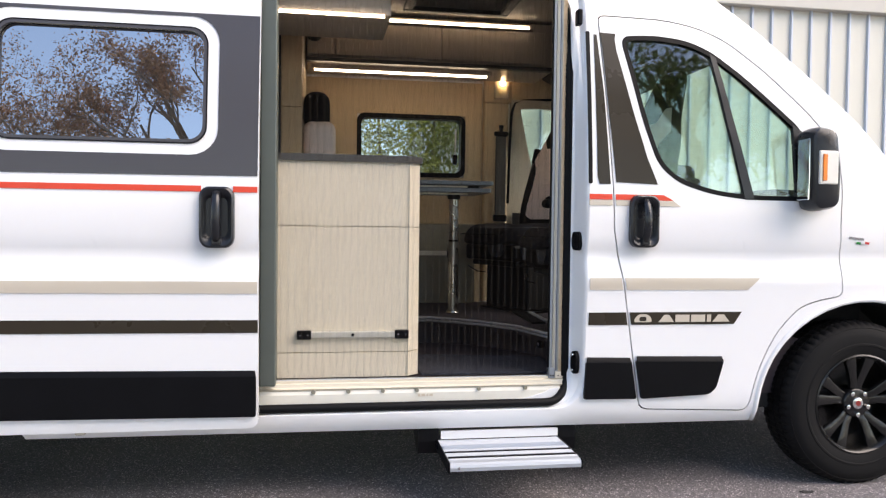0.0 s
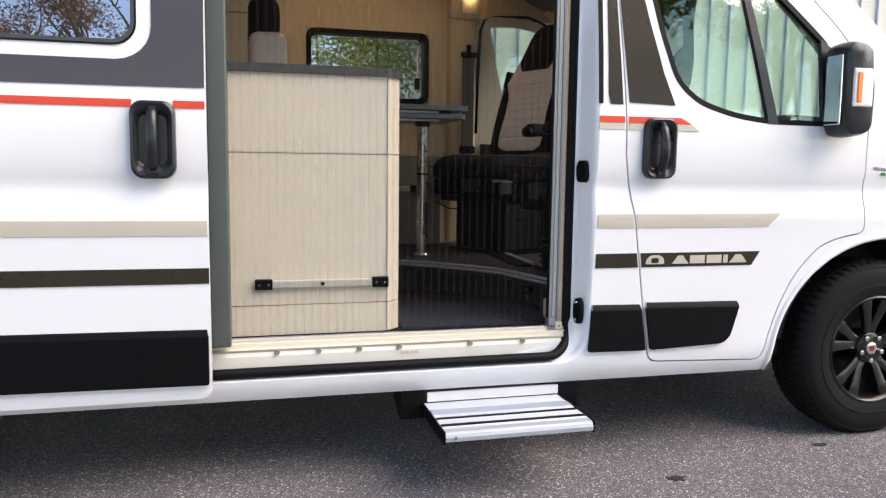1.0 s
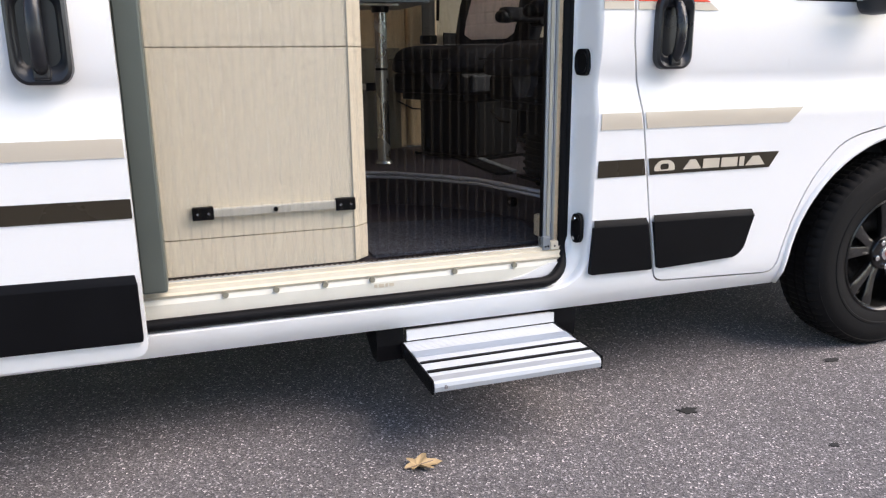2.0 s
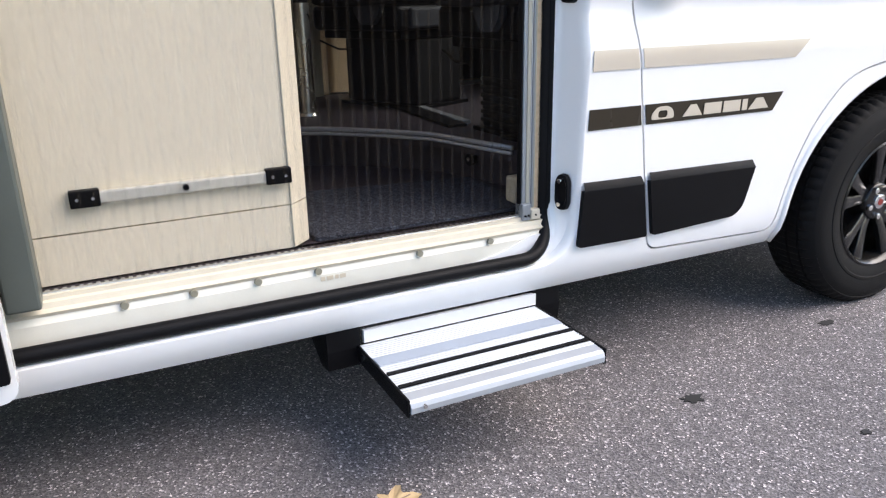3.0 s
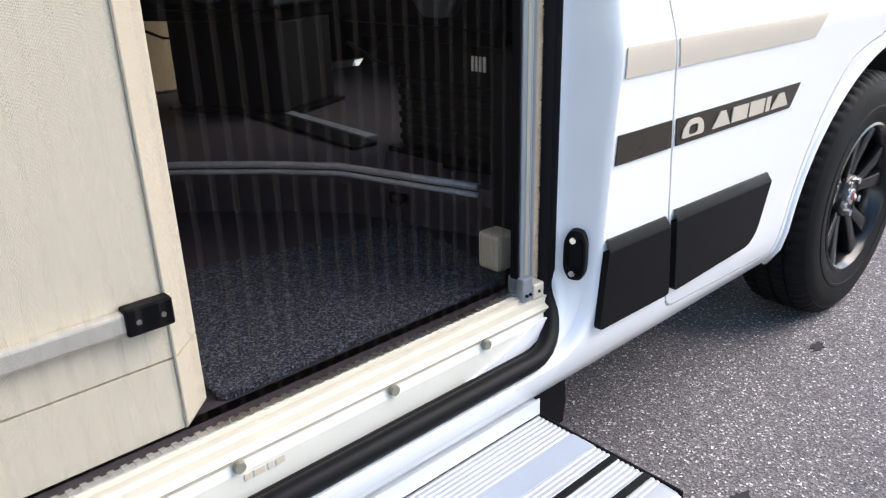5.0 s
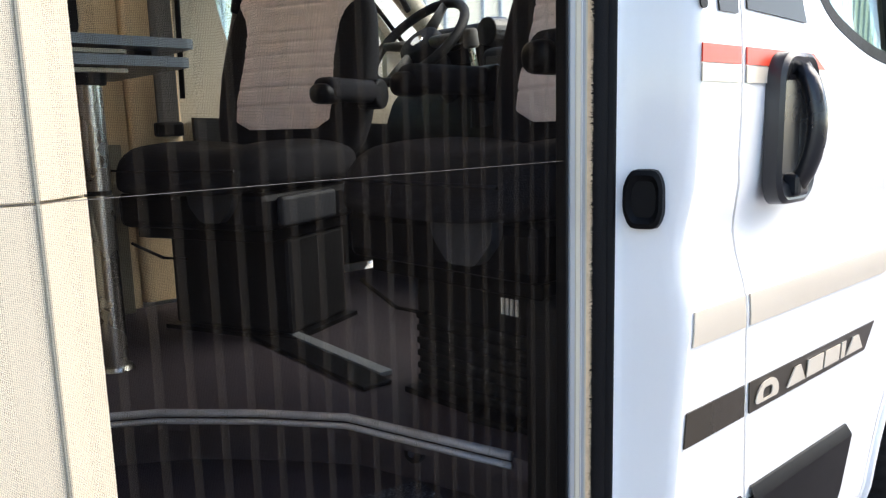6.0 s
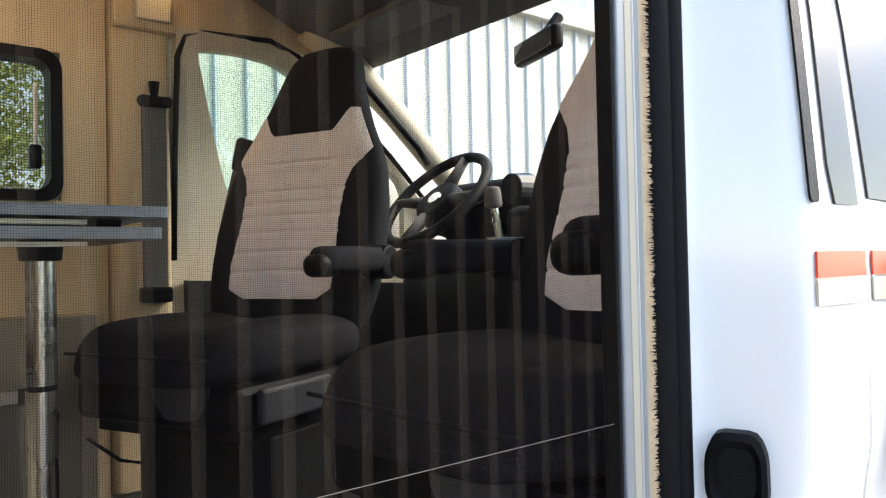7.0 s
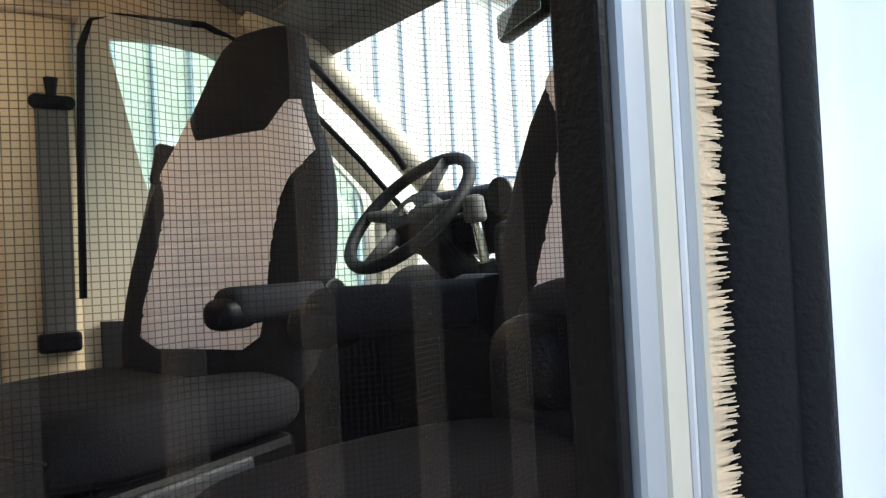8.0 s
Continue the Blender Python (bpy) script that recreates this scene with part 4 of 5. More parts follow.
def fold_sheen_material():
    m = bpy.data.materials.new("pleat_sheen")
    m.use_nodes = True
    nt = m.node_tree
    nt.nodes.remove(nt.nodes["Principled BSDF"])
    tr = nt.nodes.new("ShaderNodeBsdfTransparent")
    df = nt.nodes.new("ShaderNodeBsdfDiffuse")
    # pale brown colour stands in for light caught on the pleats
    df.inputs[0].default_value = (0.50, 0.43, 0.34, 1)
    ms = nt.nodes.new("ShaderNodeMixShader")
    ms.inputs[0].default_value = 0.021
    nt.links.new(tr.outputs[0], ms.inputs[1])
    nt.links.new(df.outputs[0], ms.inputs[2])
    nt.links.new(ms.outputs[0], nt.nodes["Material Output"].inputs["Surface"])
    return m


FOLD_SHEEN = fold_sheen_material()
# faint ribbons added along the creases to paint their sheen
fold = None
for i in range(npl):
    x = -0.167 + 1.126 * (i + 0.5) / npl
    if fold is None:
        fold = part("pleat_sheen", ([(-0.0042, 3.6805, 0.512), (0.0, 3.6820, 0.512), (0.0042, 3.6805, 0.512), (-0.0042, 3.6805, 2.134), (0.0, 3.6820, 2.134), (0.0042, 3.6805, 2.134)], [(0, 1, 4, 3), (1, 2, 5, 4)]), FOLD_SHEEN, screen)
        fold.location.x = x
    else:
        o = new("pleat_sheen", fold.data)
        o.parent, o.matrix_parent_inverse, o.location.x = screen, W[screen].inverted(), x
part("guide_cord", tube([(-0.16, 3.6665, 1.141), (0.40, 3.6665, 1.139), (0.958, 3.6665, 1.141)], 0.0003, 6), CAB_GREY, screen, "thin grey guide cord")

# brush strip beside the end post
bv, bf = [], []
rng = random.Random(4)
for i in range(3800):
    z = 0.52 + 1.62 * i / 3800
    for q in range(3):
        x0, y0 = 1.0132, 3.6725 + 0.003 * q
        dx, dz, dy = 0.0172 + 0.0008 * math.sin(70 * z) + rng.uniform(-0.0012, 0.0008), rng.uniform(-0.002, 0.002), rng.uniform(-0.004, 0.002)
        k = len(bv)
        bv += [(x0, y0, z - 0.0008), (x0 + dx, y0 + dy, z + dz), (x0, y0, z + 0.0010), (x0, y0 + 0.002, z)]
        bf += [(k, k + 1, k + 2), (k, k + 3, k + 1), (k + 3, k + 2, k + 1)]
tagged(part("brush_seal", (bv, bf), BRUSH, van, "beige brush strip beside the screen"), kind="stuff")
part("brush_backing", box(1.0135, 1.026, 3.683, 3.70, 0.51, 2.14), BRUSH, van)

# striker cup and latch on the jamb
def cup(x0, x1, z0, z1, y, mat, name, label):
    xm, zm = (x0 + x1) / 2, (z0 + z1) / 2
    o = round_poly([(x0, z0 + 0.022), (x0 + 0.010, z0), (x1 - 0.008, z0), (x1, z0 + 0.02), (x1, z1 - 0.02), (x1 - 0.008, z1), (x0 + 0.010, z1), (x0, z1 - 0.022)], 0.008, 2)
    k = len(o)
    v, f = [], []
    for s, dy in ((1, 0.008), (0.97, -0.006), (0.80, -0.008), (0.66, -0.004), (0.60, -0.0015)):
        v += [(xm + (x - xm) * s, y + dy, zm + (z - zm) * s) for x, z in o]
    for i in range(4):
        f += [(i * k + j, i * k + (j + 1) % k, (i + 1) * k + (j + 1) % k, (i + 1) * k + j) for j in range(k)]
    f.append(tuple(range(4 * k, 5 * k)))
    turn = pose(1.069, 3.620, 0, 0, 0, -70)
    v = [tuple(turn @ Vector(p)) for p in v]
    return part(name, (v, f), mat, van, label, 40)


cup(-0.027, 0.027, 1.046, 1.126, -0.002, BLACK_PLASTIC, "striker_cup", "black plastic striker cup")
cup(-0.021, 0.021, 0.525, 0.622, -0.002, BLACK_PLASTIC, "latch_plate", "black latch plate with two bolts")
for z in (0.543, 0.606):
    part("latch_bolt", cyl((1.062, 3.617, z), (1.050, 3.6135, z), 0.0065, 0.006, 12), CHROME, van)

# ---------------------------------------------------------------- entry step
step_thing = thing("entry_step", (0.75, 3.5, 0.24), "extended ribbed aluminium entry step under the sill", "entry step")
SX0, SX1 = 0.483, 1.010
prof = [(3.332, 0.222), (3.330, 0.236), (3.334, 0.246), (3.342, 0.2515), (3.370, 0.2535)]
y = 3.374
while y < 3.635:
    prof += [(y, 0.2525), (y + 0.002, 0.2545), (y + 0.006, 0.2545), (y + 0.008, 0.2525)]
    y += 0.010
prof += [(3.640, 0.253), (3.640, 0.236), (3.350, 0.230), (3.345, 0.222)]
part("tread", extrude_x(prof, SX0 + 0.008, SX1 - 0.008), material("pale_anodised_aluminium", (0.43, 0.46, 0.495), 0.5, 0.3, 0.05, 20), step_thing, "pale ribbed aluminium tread", 20)
for y0 in (3.392, 3.458):
    part("grip_strip", box(SX0 + 0.009, SX1 - 0.009, y0, y0 + 0.013, 0.254, 0.2575), RUBBER, step_thing, "black rubber grip strip")
part("smooth_band", box(SX0 + 0.009, SX1 - 0.009, 3.510, 3.556, 0.254, 0.2565), material("blue_grey_band", (0.37, 0.42, 0.49), 0.4, 0.2, 0.05, 20), step_thing)
for x0 in (SX0, SX1 - 0.008):
    part("end_cap", box(x0, x0 + 0.008, 3.334, 3.642, 0.214, 0.256, 0.003), BLACK_PLASTIC, step_thing, "black plastic end cap")
part("valance", box(SX0 + 0.02, SX1 - 0.005, 3.640, 3.652, 0.258, 0.291), material("white_valance", (0.75, 0.75, 0.75), 0.35), step_thing, "white step valance")
for x0 in (SX0 - 0.075, SX1 - 0.012):
    v, f = extrude_x([(3.645, 0.320), (3.640, 0.250), (3.645, 0.200), (3.70, 0.195), (3.80, 0.25), (3.80, 0.34)], x0, x0 + 0.085)
    part("bracket", (v, f), BLACK_PLASTIC, step_thing, "black steel bracket")
for x0 in (SX0 - 0.002, SX1 - 0.004):
    part("pivot_bolt", cyl((x0, 3.60, 0.238), (x0 + 0.006, 3.60, 0.238), 0.010, 0.009, 12), CHROME, step_thing)
part("end_bolt", cyl((SX0 + 0.04, 3.331, 0.235), (SX0 + 0.04, 3.327, 0.235), 0.006, 0.005, 12), CHROME, step_thing)

# ---------------------------------------------------------------- inside: floor, walls, ceiling
floor_parent = structure("floor", box(-2.4, 1.30, 3.705, 5.42, 0.40, 0.505), FLOOR_VINYL, "dark vinyl floor of the living area", "floor")
plat = [(1.085, 3.72), (1.062, 3.862), (1.016, 4.02), (0.965, 4.195), (0.86, 4.33), (0.72, 4.475), (0.60, 4.552), (0.30, 4.575), (-0.9, 4.575), (-0.9, 5.42), (2.3, 5.42), (2.3, 3.72)]
riser = [(x + (0.075 if x < 2 else 0), y + (0.07 if 3.8 < y < 5 else 0)) for x, y in plat]
structure("platform", extrude_z(plat, 0.612, 0.648), FLOOR_VINYL, "raised dark vinyl floor under the dinette and cab", "platform")
structure("platform_base", extrude_z(riser, 0.40, 0.612), FLOOR_VINYL, "set-back dark riser of the raised floor", "platform")
edge_line = plat[1:9]
tr1 = [(x - 0.004, y - 0.006, 0.652) for x, y in edge_line]
tr2 = [(x - 0.010, y - 0.012, 0.638) for x, y in edge_line]
EDGE_TRIM = material("dull_silver_edge_trim", (0.34, 0.34, 0.36), 0.45, 0.3, 0.08, 14)
structure("trim", tube(tr1, 0.008, 8), EDGE_TRIM, "aluminium step edge trim", "trim", True)
structure("trim", tube(tr2, 0.006, 8), EDGE_TRIM, "second ridge of the step edge trim", "trim", True)
mat_ob = extrude_z(round_poly([(0.428, 3.733), (1.012, 3.733), (1.040, 3.88), (1.066, 4.115), (0.56, 4.20), (0.43, 4.20)], 0.02, 3), 0.506, 0.516)
tagged(part("door_mat", mat_ob, CARPET), "grey speckled carpet mat inside the door", "mat")

structure("floor_edge", box(-0.45, 1.06, 3.6850, 3.7045, 0.5052, 0.5085), FLOOR_VINYL, "dark vinyl strip between threshold and mat", "floor")
structure("wall_far", extrude_y([(-2.4, 0.40), (1.05, 0.40), (1.05, 1.467), (-2.4, 1.467)], 5.49, 5.515), WALL_TRIM, "beige lined far wall", "wall")
structure("wall_far_upper", extrude_y([(-2.4, 1.87), (1.05, 1.87), (1.05, 2.12), (-2.4, 2.12)], 5.49, 5.515), WALL_TRIM, "beige lined upper far wall", "wall")
structure("wall_far_top", extrude_y([(-2.4, 2.12), (1.05, 2.12), (1.05, 2.42), (-2.4, 2.42)], 5.40, 5.44), WALL_TRIM, "beige lined top of the far wall", "wall")
structure("wall_far_rear", extrude_y([(-2.4, 1.467), (0.226, 1.467), (0.226, 1.87), (-2.4, 1.87)], 5.49, 5.515), WALL_TRIM, "beige lined far wall behind the dinette", "wall")
structure("wall_far_front", extrude_y([(0.932, 1.467), (1.05, 1.467), (1.05, 1.87), (0.932, 1.87)], 5.49, 5.515), WALL_TRIM, "beige lined far wall beside the window", "wall")
structure("wall_rear", box(-2.44, -2.40, 3.6, 5.5, 0.40, 2.42), WALL_TRIM, "beige rear wall of the cabin", "wall")
structure("wall_near", box(-2.4, -0.50, 3.70, 3.74, 0.40, 2.42), WALL_TRIM, "beige near wall behind the sliding door", "wall")
structure("ceiling", box(-2.4, 1.45, 3.72, 5.42, 2.385, 2.41), CEIL, "grey-beige ceiling lining", "ceiling")

# ---------------------------------------------------------------- kitchen end cabinet
cabinet = thing("kitchen_cabinet", (0.0, 3.95, 0.51), "cream kitchen cabinet with dark worktop just inside the door", "cabinet")
part("body", extrude_z([(-0.56, 3.722), (0.366, 3.722), (0.400, 3.756), (0.400, 4.24), (-0.56, 4.24)], 0.508, 1.402), CREAM, cabinet)
for z0, z1 in ((0.512, 0.6145), (0.6175, 1.1345), (1.1375, 1.402)):
    v, f = extrude_z([(-0.56, 3.706), (0.3655, 3.706), (0.3655, 3.7215), (-0.56, 3.7215)], z0, z1)
    part("front_panel", (v, f), CREAM, cabinet, "cream laminate front panel")
    part("corner_panel", extrude_z([(0.3665, 3.706), (0.3690, 3.7055), (0.4165, 3.752), (0.4165, 3.760), (0.3995, 3.7600), (0.3665, 3.7215)], z0, z1), CREAM, cabinet, "bevelled cream corner panel")
part("corner_bead", box(0.3648, 0.3672, 3.7035, 3.708, 0.512, 1.402), CREAM_STRIP, cabinet)
part("side_panel", box(0.401, 0.4165, 3.7605, 4.24, 0.512, 1.402), CREAM, cabinet)
part("worktop", extrude_z(round_poly([(-0.60, 3.694), (0.372, 3.694), (0.428, 3.750), (0.428, 4.26), (-0.60, 4.26)], 0.008, 3), 1.402, 1.430), DARK_TOP, cabinet, "dark worktop with rounded edge")
rail = part("support_rail", box(-0.036, 0.316, 3.688, 3.7045, 0.676, 0.703, 0.004), material("champagne_aluminium", (0.66, 0.63, 0.55), 0.4, 0.3, 0.05, 20), cabinet, "aluminium table support rail")
for x0 in (-0.089, 0.311):
    part("rail_end", box(x0, x0 + 0.058, 3.684, 3.7055, 0.672, 0.708, 0.003), BLACK_PLASTIC, rail, "black plastic rail end")
    for dx in (0.014, 0.044):
        part("screw", cyl((x0 + dx, 3.6845, 0.69), (x0 + dx, 3.682, 0.69), 0.004, 0.0035, 10), CHROME, rail)
part("rail_knob", cyl((0.138, 3.689, 0.690), (0.138, 3.680, 0.690), 0.007, 0.006, 14), BLACK_PLASTIC, rail)

# ---------------------------------------------------------------- tall unit, bench, overhead lockers
tall = thing("tall_cupboard", (-0.35, 4.9, 0.65), "tall light oak cupboard beside the dinette", "cupboard")
part("carcass", box(-0.62, -0.098, 4.50, 5.39, 0.649, 2.38), WOOD, tall)
part("door", box(-0.20, -0.10, 4.482, 4.499, 0.66, 1.735, 0.002), WOOD, tall)
part("door", box(-0.20, -0.10, 4.482, 4.499, 1.740, 2.37, 0.002), WOOD, tall)
part("dark_edge", box(-0.30, -0.203, 4.476, 4.499, 1.45, 2.20, 0.003), BLACK_GLOSS, tall, "black glossy screen edge")

bench = thing("dinette_bench", (0.1, 4.95, 0.65), "two-tone dinette bench with dark head cushion", "bench")
part("base", box(-0.095, 0.34, 4.56, 5.39, 0.649, 0.95, 0.005), CREAM, bench)
part("seat_cushion", box(-0.09, 0.37, 4.55, 5.38, 0.951, 1.09, 0.04, 3), SEAT_DARK, bench, "", 50)
for y0 in (4.58, 5.0):
    part("backrest", box(-0.095, 0.075, y0, y0 + 0.37, 1.08, 1.69, 0.05, 4), SEAT_LIGHT, bench, "pale backrest cushion", 50)
    part("headrest", box(-0.095, 0.045, y0 + 0.02, y0 + 0.35, 1.65, 1.85, 0.06, 4), SEAT_DARK, bench, "dark headrest", 50)

locker = thing("overhead_locker", (0.65, 5.2, 2.1), "grey-brown overhead lockers above the far window", "locker")
part("carcass", box(-0.09, 1.38, 5.02, 5.395, 2.09, 2.37), CUPBOARD, locker)
for x0, x1 in ((-0.085, 0.072), (0.078, 0.692), (0.698, 1.325)):
    part("flap", box(x0, x1, 4.998, 5.018, 2.125, 2.315, 0.004), CUPBOARD, locker, "grey-brown locker flap")
part("lower_ledge", box(-0.09, 1.38, 4.99, 5.04, 2.085, 2.108, 0.004), DARK_TOP, locker, "dark ledge below the flaps")
part("light_cornice", box(-0.09, 1.25, 4.98, 5.05, 2.322, 2.355, 0.004), CUPBOARD, locker)
part("led_strip", box(-0.055, 1.22, 4.975, 4.979, 2.326, 2.342), LED, locker, "lit warm white light strip")
part("led_strip", box(-0.045, 0.99, 5.090, 5.105, 2.050, 2.062), LED, locker, "lit warm white light strip")
part("led_channel", box(-0.06, 1.02, 5.086, 5.12, 2.062, 2.090), CUPBOARD, locker)
part("speaker", cyl((-0.045, 4.985, 2.24), (-0.045, 4.96, 2.24), 0.05, 0.045, 20, None, 0.006), BLACK_PLASTIC, locker, "small black round speaker")

locker2 = thing("overhead_locker", (-0.1, 4.0, 2.03), "grey-brown overhead locker above the kitchen", "locker")
part("carcass", box(-0.60, 0.290, 3.765, 4.19, 2.022, 2.37, 0.004), CUPBOARD, locker2)
part("led_strip", box(-0.19, 0.262, 3.757, 3.764, 2.010, 2.021), LED, locker2, "lit warm white light strip")

hatch = thing("roof_hatch", (0.75, 4.55, 2.37), "dark framed roof hatch in the ceiling", "hatch")
for x0, x1, y0, y1 in ((0.45, 1.05, 4.20, 4.25), (0.45, 1.05, 4.80, 4.85), (0.45, 0.50, 4.251, 4.799), (1.00, 1.05, 4.251, 4.799)):
    part("frame", box(x0, x1, y0, y1, 2.350, 2.384, 0.006), BLACK_PLASTIC, hatch)
part("blind", box(0.501, 0.999, 4.251, 4.799, 2.372, 2.384), CAB_GREY, hatch)

# ---------------------------------------------------------------- far window
fw = tagged(part("window_1", extrude_y(rounded(0.226, 0.932, 1.470, 1.868, 0.05), 5.562, 5.568), GLASS_FAR), "tinted acrylic far window with black inner frame", "window", "", "structure")
fw.visible_shadow = False
fr_o, fr_i = rounded(0.223, 0.936, 1.464, 1.873, 0.05), rounded(0.252, 0.906, 1.494, 1.844, 0.04)
k = len(fr_o)
v = [(x, 5.482, z) for x, z in fr_o] + [(x, 5.476, z) for x, z in fr_i] + [(x, 5.558, z) for x, z in fr_i] + [(x, 5.50, z) for x, z in fr_o]
f = []
for i in range(3):
    f += [(i * k + j, i * k + (j + 1) % k, (i + 1) * k + (j + 1) % k, (i + 1) * k + j) for j in range(k)]
part("window_frame", (v, f), BLACK_PLASTIC, fw, "black plastic window frame")
stay = part("window_stay", cyl((0.880, 5.535, 1.62), (0.880, 5.535, 1.79), 0.006, 0.006, 10), ALU_CREAM, fw, "window stay rod")
part("window_catch", box(0.862, 0.892, 5.515, 5.552, 1.555, 1.62, 0.006), BLACK_PLASTIC, fw, "black window catch")
side_box = thing("wall_cabinet", (0.55, 5.39, 0.65), "low olive-brown side cabinet under the table, darkened with painted table shade", "cabinet")
# olive-brown made darker to hold the shade of the table above
part("body", box(0.36, 0.985, 5.36, 5.489, 0.649, 1.16, 0.004), material("table_shaded_cupboard", (0.24, 0.21, 0.15), 0.5, 0, 0.06, 5), side_box)
part("rail", box(0.42, 0.80, 5.345, 5.359, 0.955, 0.985, 0.003), ALU_CREAM, side_box, "aluminium rail")
part("rail_end", box(0.80, 0.85, 5.340, 5.359, 0.95, 0.99, 0.003), BLACK_PLASTIC, side_box)

# ---------------------------------------------------------------- dinette table
table = thing("table", (0.62, 5.0, 0.65), "blue-grey folding table on a steel pillar leg", "table")
part("tabletop", extrude_z(round_poly([(0.36, 4.750), (0.968, 4.750), (0.968, 5.30), (0.36, 5.30)], 0.02, 3), 1.379, 1.400), TABLE_BLUE, table, "blue-grey edged tabletop")
part("extension_leaf", extrude_z(round_poly([(0.36, 4.752), (0.956, 4.752), (0.956, 5.28), (0.36, 5.28)], 0.02, 3), 1.337, 1.359), TABLE_BLUE, table, "folded extension leaf")
for z in (1.364, 1.323):
    part("slide_rail", box(0.50, 0.82, 4.775, 4.80, z, z + 0.009), ALU_CREAM, table, "brass-coloured slide rail")
part("hinge_block", box(0.42, 0.90, 4.84, 5.10, 1.3595, 1.3785), BLACK_PLASTIC, table)
LX, LY = 0.751, 4.828
part("collar", cyl((LX, LY, 1.297), (LX, LY, 1.337), 0.036, 0.040, 24, None, 0.004), BLACK_PLASTIC, table, "black collar")
part("upper_leg", cyl((LX, LY, 1.066), (LX, LY, 1.297), 0.0265, 0.0265, 28), STEEL, table, "satin steel tube", 40)
part("leg_ring", cyl((LX, LY, 1.056), (LX, LY, 1.066), 0.0255, 0.0255, 28), RUBBER, table)
part("lower_leg", cyl((LX, LY, 0.660), (LX, LY, 1.056), 0.0280, 0.0280, 28), STEEL, table, "satin steel tube", 40)
part("foot", cyl((LX, LY, 0.6485), (LX, LY, 0.662), 0.040, 0.034, 28, None, 0.003), STEEL, table)


# ---------------------------------------------------------------- cab seats
BZ = (0.44, 0.50, 0.56, 0.64, 0.72, 0.80, 0.88, 0.94, 0.99, 1.03, 1.08, 1.13, 1.18, 1.22, 1.245, 1.255)
BWD = (0.205, 0.248, 0.264, 0.270, 0.270, 0.264, 0.250, 0.226, 0.198, 0.178, 0.156, 0.138, 0.124, 0.108, 0.078, 0.030)
BTH = (0.040, 0.055, 0.062, 0.064, 0.062, 0.058, 0.052, 0.048, 0.046, 0.048, 0.050, 0.050, 0.046, 0.038, 0.026, 0.008)


def back_x(z):
    return 0.300 + 0.26 * (z - 0.56) + 0.10 * max(0.0, z - 0.95) ** 1.5


def back_front(y, z):
    w, t = float(np.interp(z, BZ, BWD)), float(np.interp(z, BZ, BTH))
    r = min(1.0, abs(y) / max(w, 1e-4))
    hollow = 0.020 * math.exp(-((r - 0.0) / 0.55) ** 4) * max(0.0, min(1.0, (1.00 - z) / 0.12))
    return back_x(z) - t * (1 - r ** 3.4) ** (1 / 3.4) + hollow


def seat_back():
    zs = np.interp(np.linspace(0, 1, 44), np.linspace(0, 1, len(BZ)), BZ)
    v, f = [], []
    n = 40
    for z in zs:
        w, t, c = float(np.interp(z, BZ, BWD)), float(np.interp(z, BZ, BTH)), back_x(z)
        for i in range(n):
            a = 2 * math.pi * i / n
            ca, sa = math.cos(a), math.sin(a)
            y = w * math.copysign(abs(sa) ** (2 / 3.4), sa)
            if ca < 0:
                x = back_front(y, z)
            else:
                x = c + t * math.copysign(abs(ca) ** (2 / 3.0), ca)
            v.append((x, y, z))
    for k2 in range(len(zs) - 1):
        for i in range(n):
            f.append((k2 * n + i, k2 * n + (i + 1) % n, (k2 + 1) * n + (i + 1) % n, (k2 + 1) * n + i))
    f += [tuple(range(n)), tuple(range((len(zs) - 1) * n, len(zs) * n))]
    return v, f


PZ = (0.545, 0.570, 0.63, 0.75, 0.84, 0.88, 0.912, 0.94)
PW = (0.118, 0.165, 0.170, 0.160, 0.164, 0.178, 0.206, 0.226)


def seat_panel():
    """Pale cover: narrow between the bolsters, out to the shoulders above, cut to a trough below the headrest."""
    v, f = [], []
    m, rows = 33, 120
    seams = (0.612, 0.664, 0.716, 0.760, 0.795, 0.828, 0.905)
    for i in range(rows):
        t = i / (rows - 1)
        for j in range(m):
            u = 2 * j / (m - 1) - 1
            top = 0.990 + 0.062 * max(0.0, min(1.0, (abs(u) - 0.52) / 0.34))
            z = PZ[0] + (top - PZ[0]) * t
            w = min(float(np.interp(z, PZ, PW)), 0.972 * float(np.interp(z, BZ, BWD)))
            g = sum(math.exp(-((z - q - 0.006 * math.cos(u * 1.4)) / 0.0035) ** 2) for q in seams)
            edge = 0.004 * (1 - abs(u) ** 8)
            v.append((back_front(u * w, z) - 0.004 - edge + 0.0045 * min(1, g), u * w, z))
    for i in range(rows - 1):
        for j in range(m - 1):
            f.append((i * m + j, i * m + j + 1, (i + 1) * m + j + 1, (i + 1) * m + j))
    return v, f


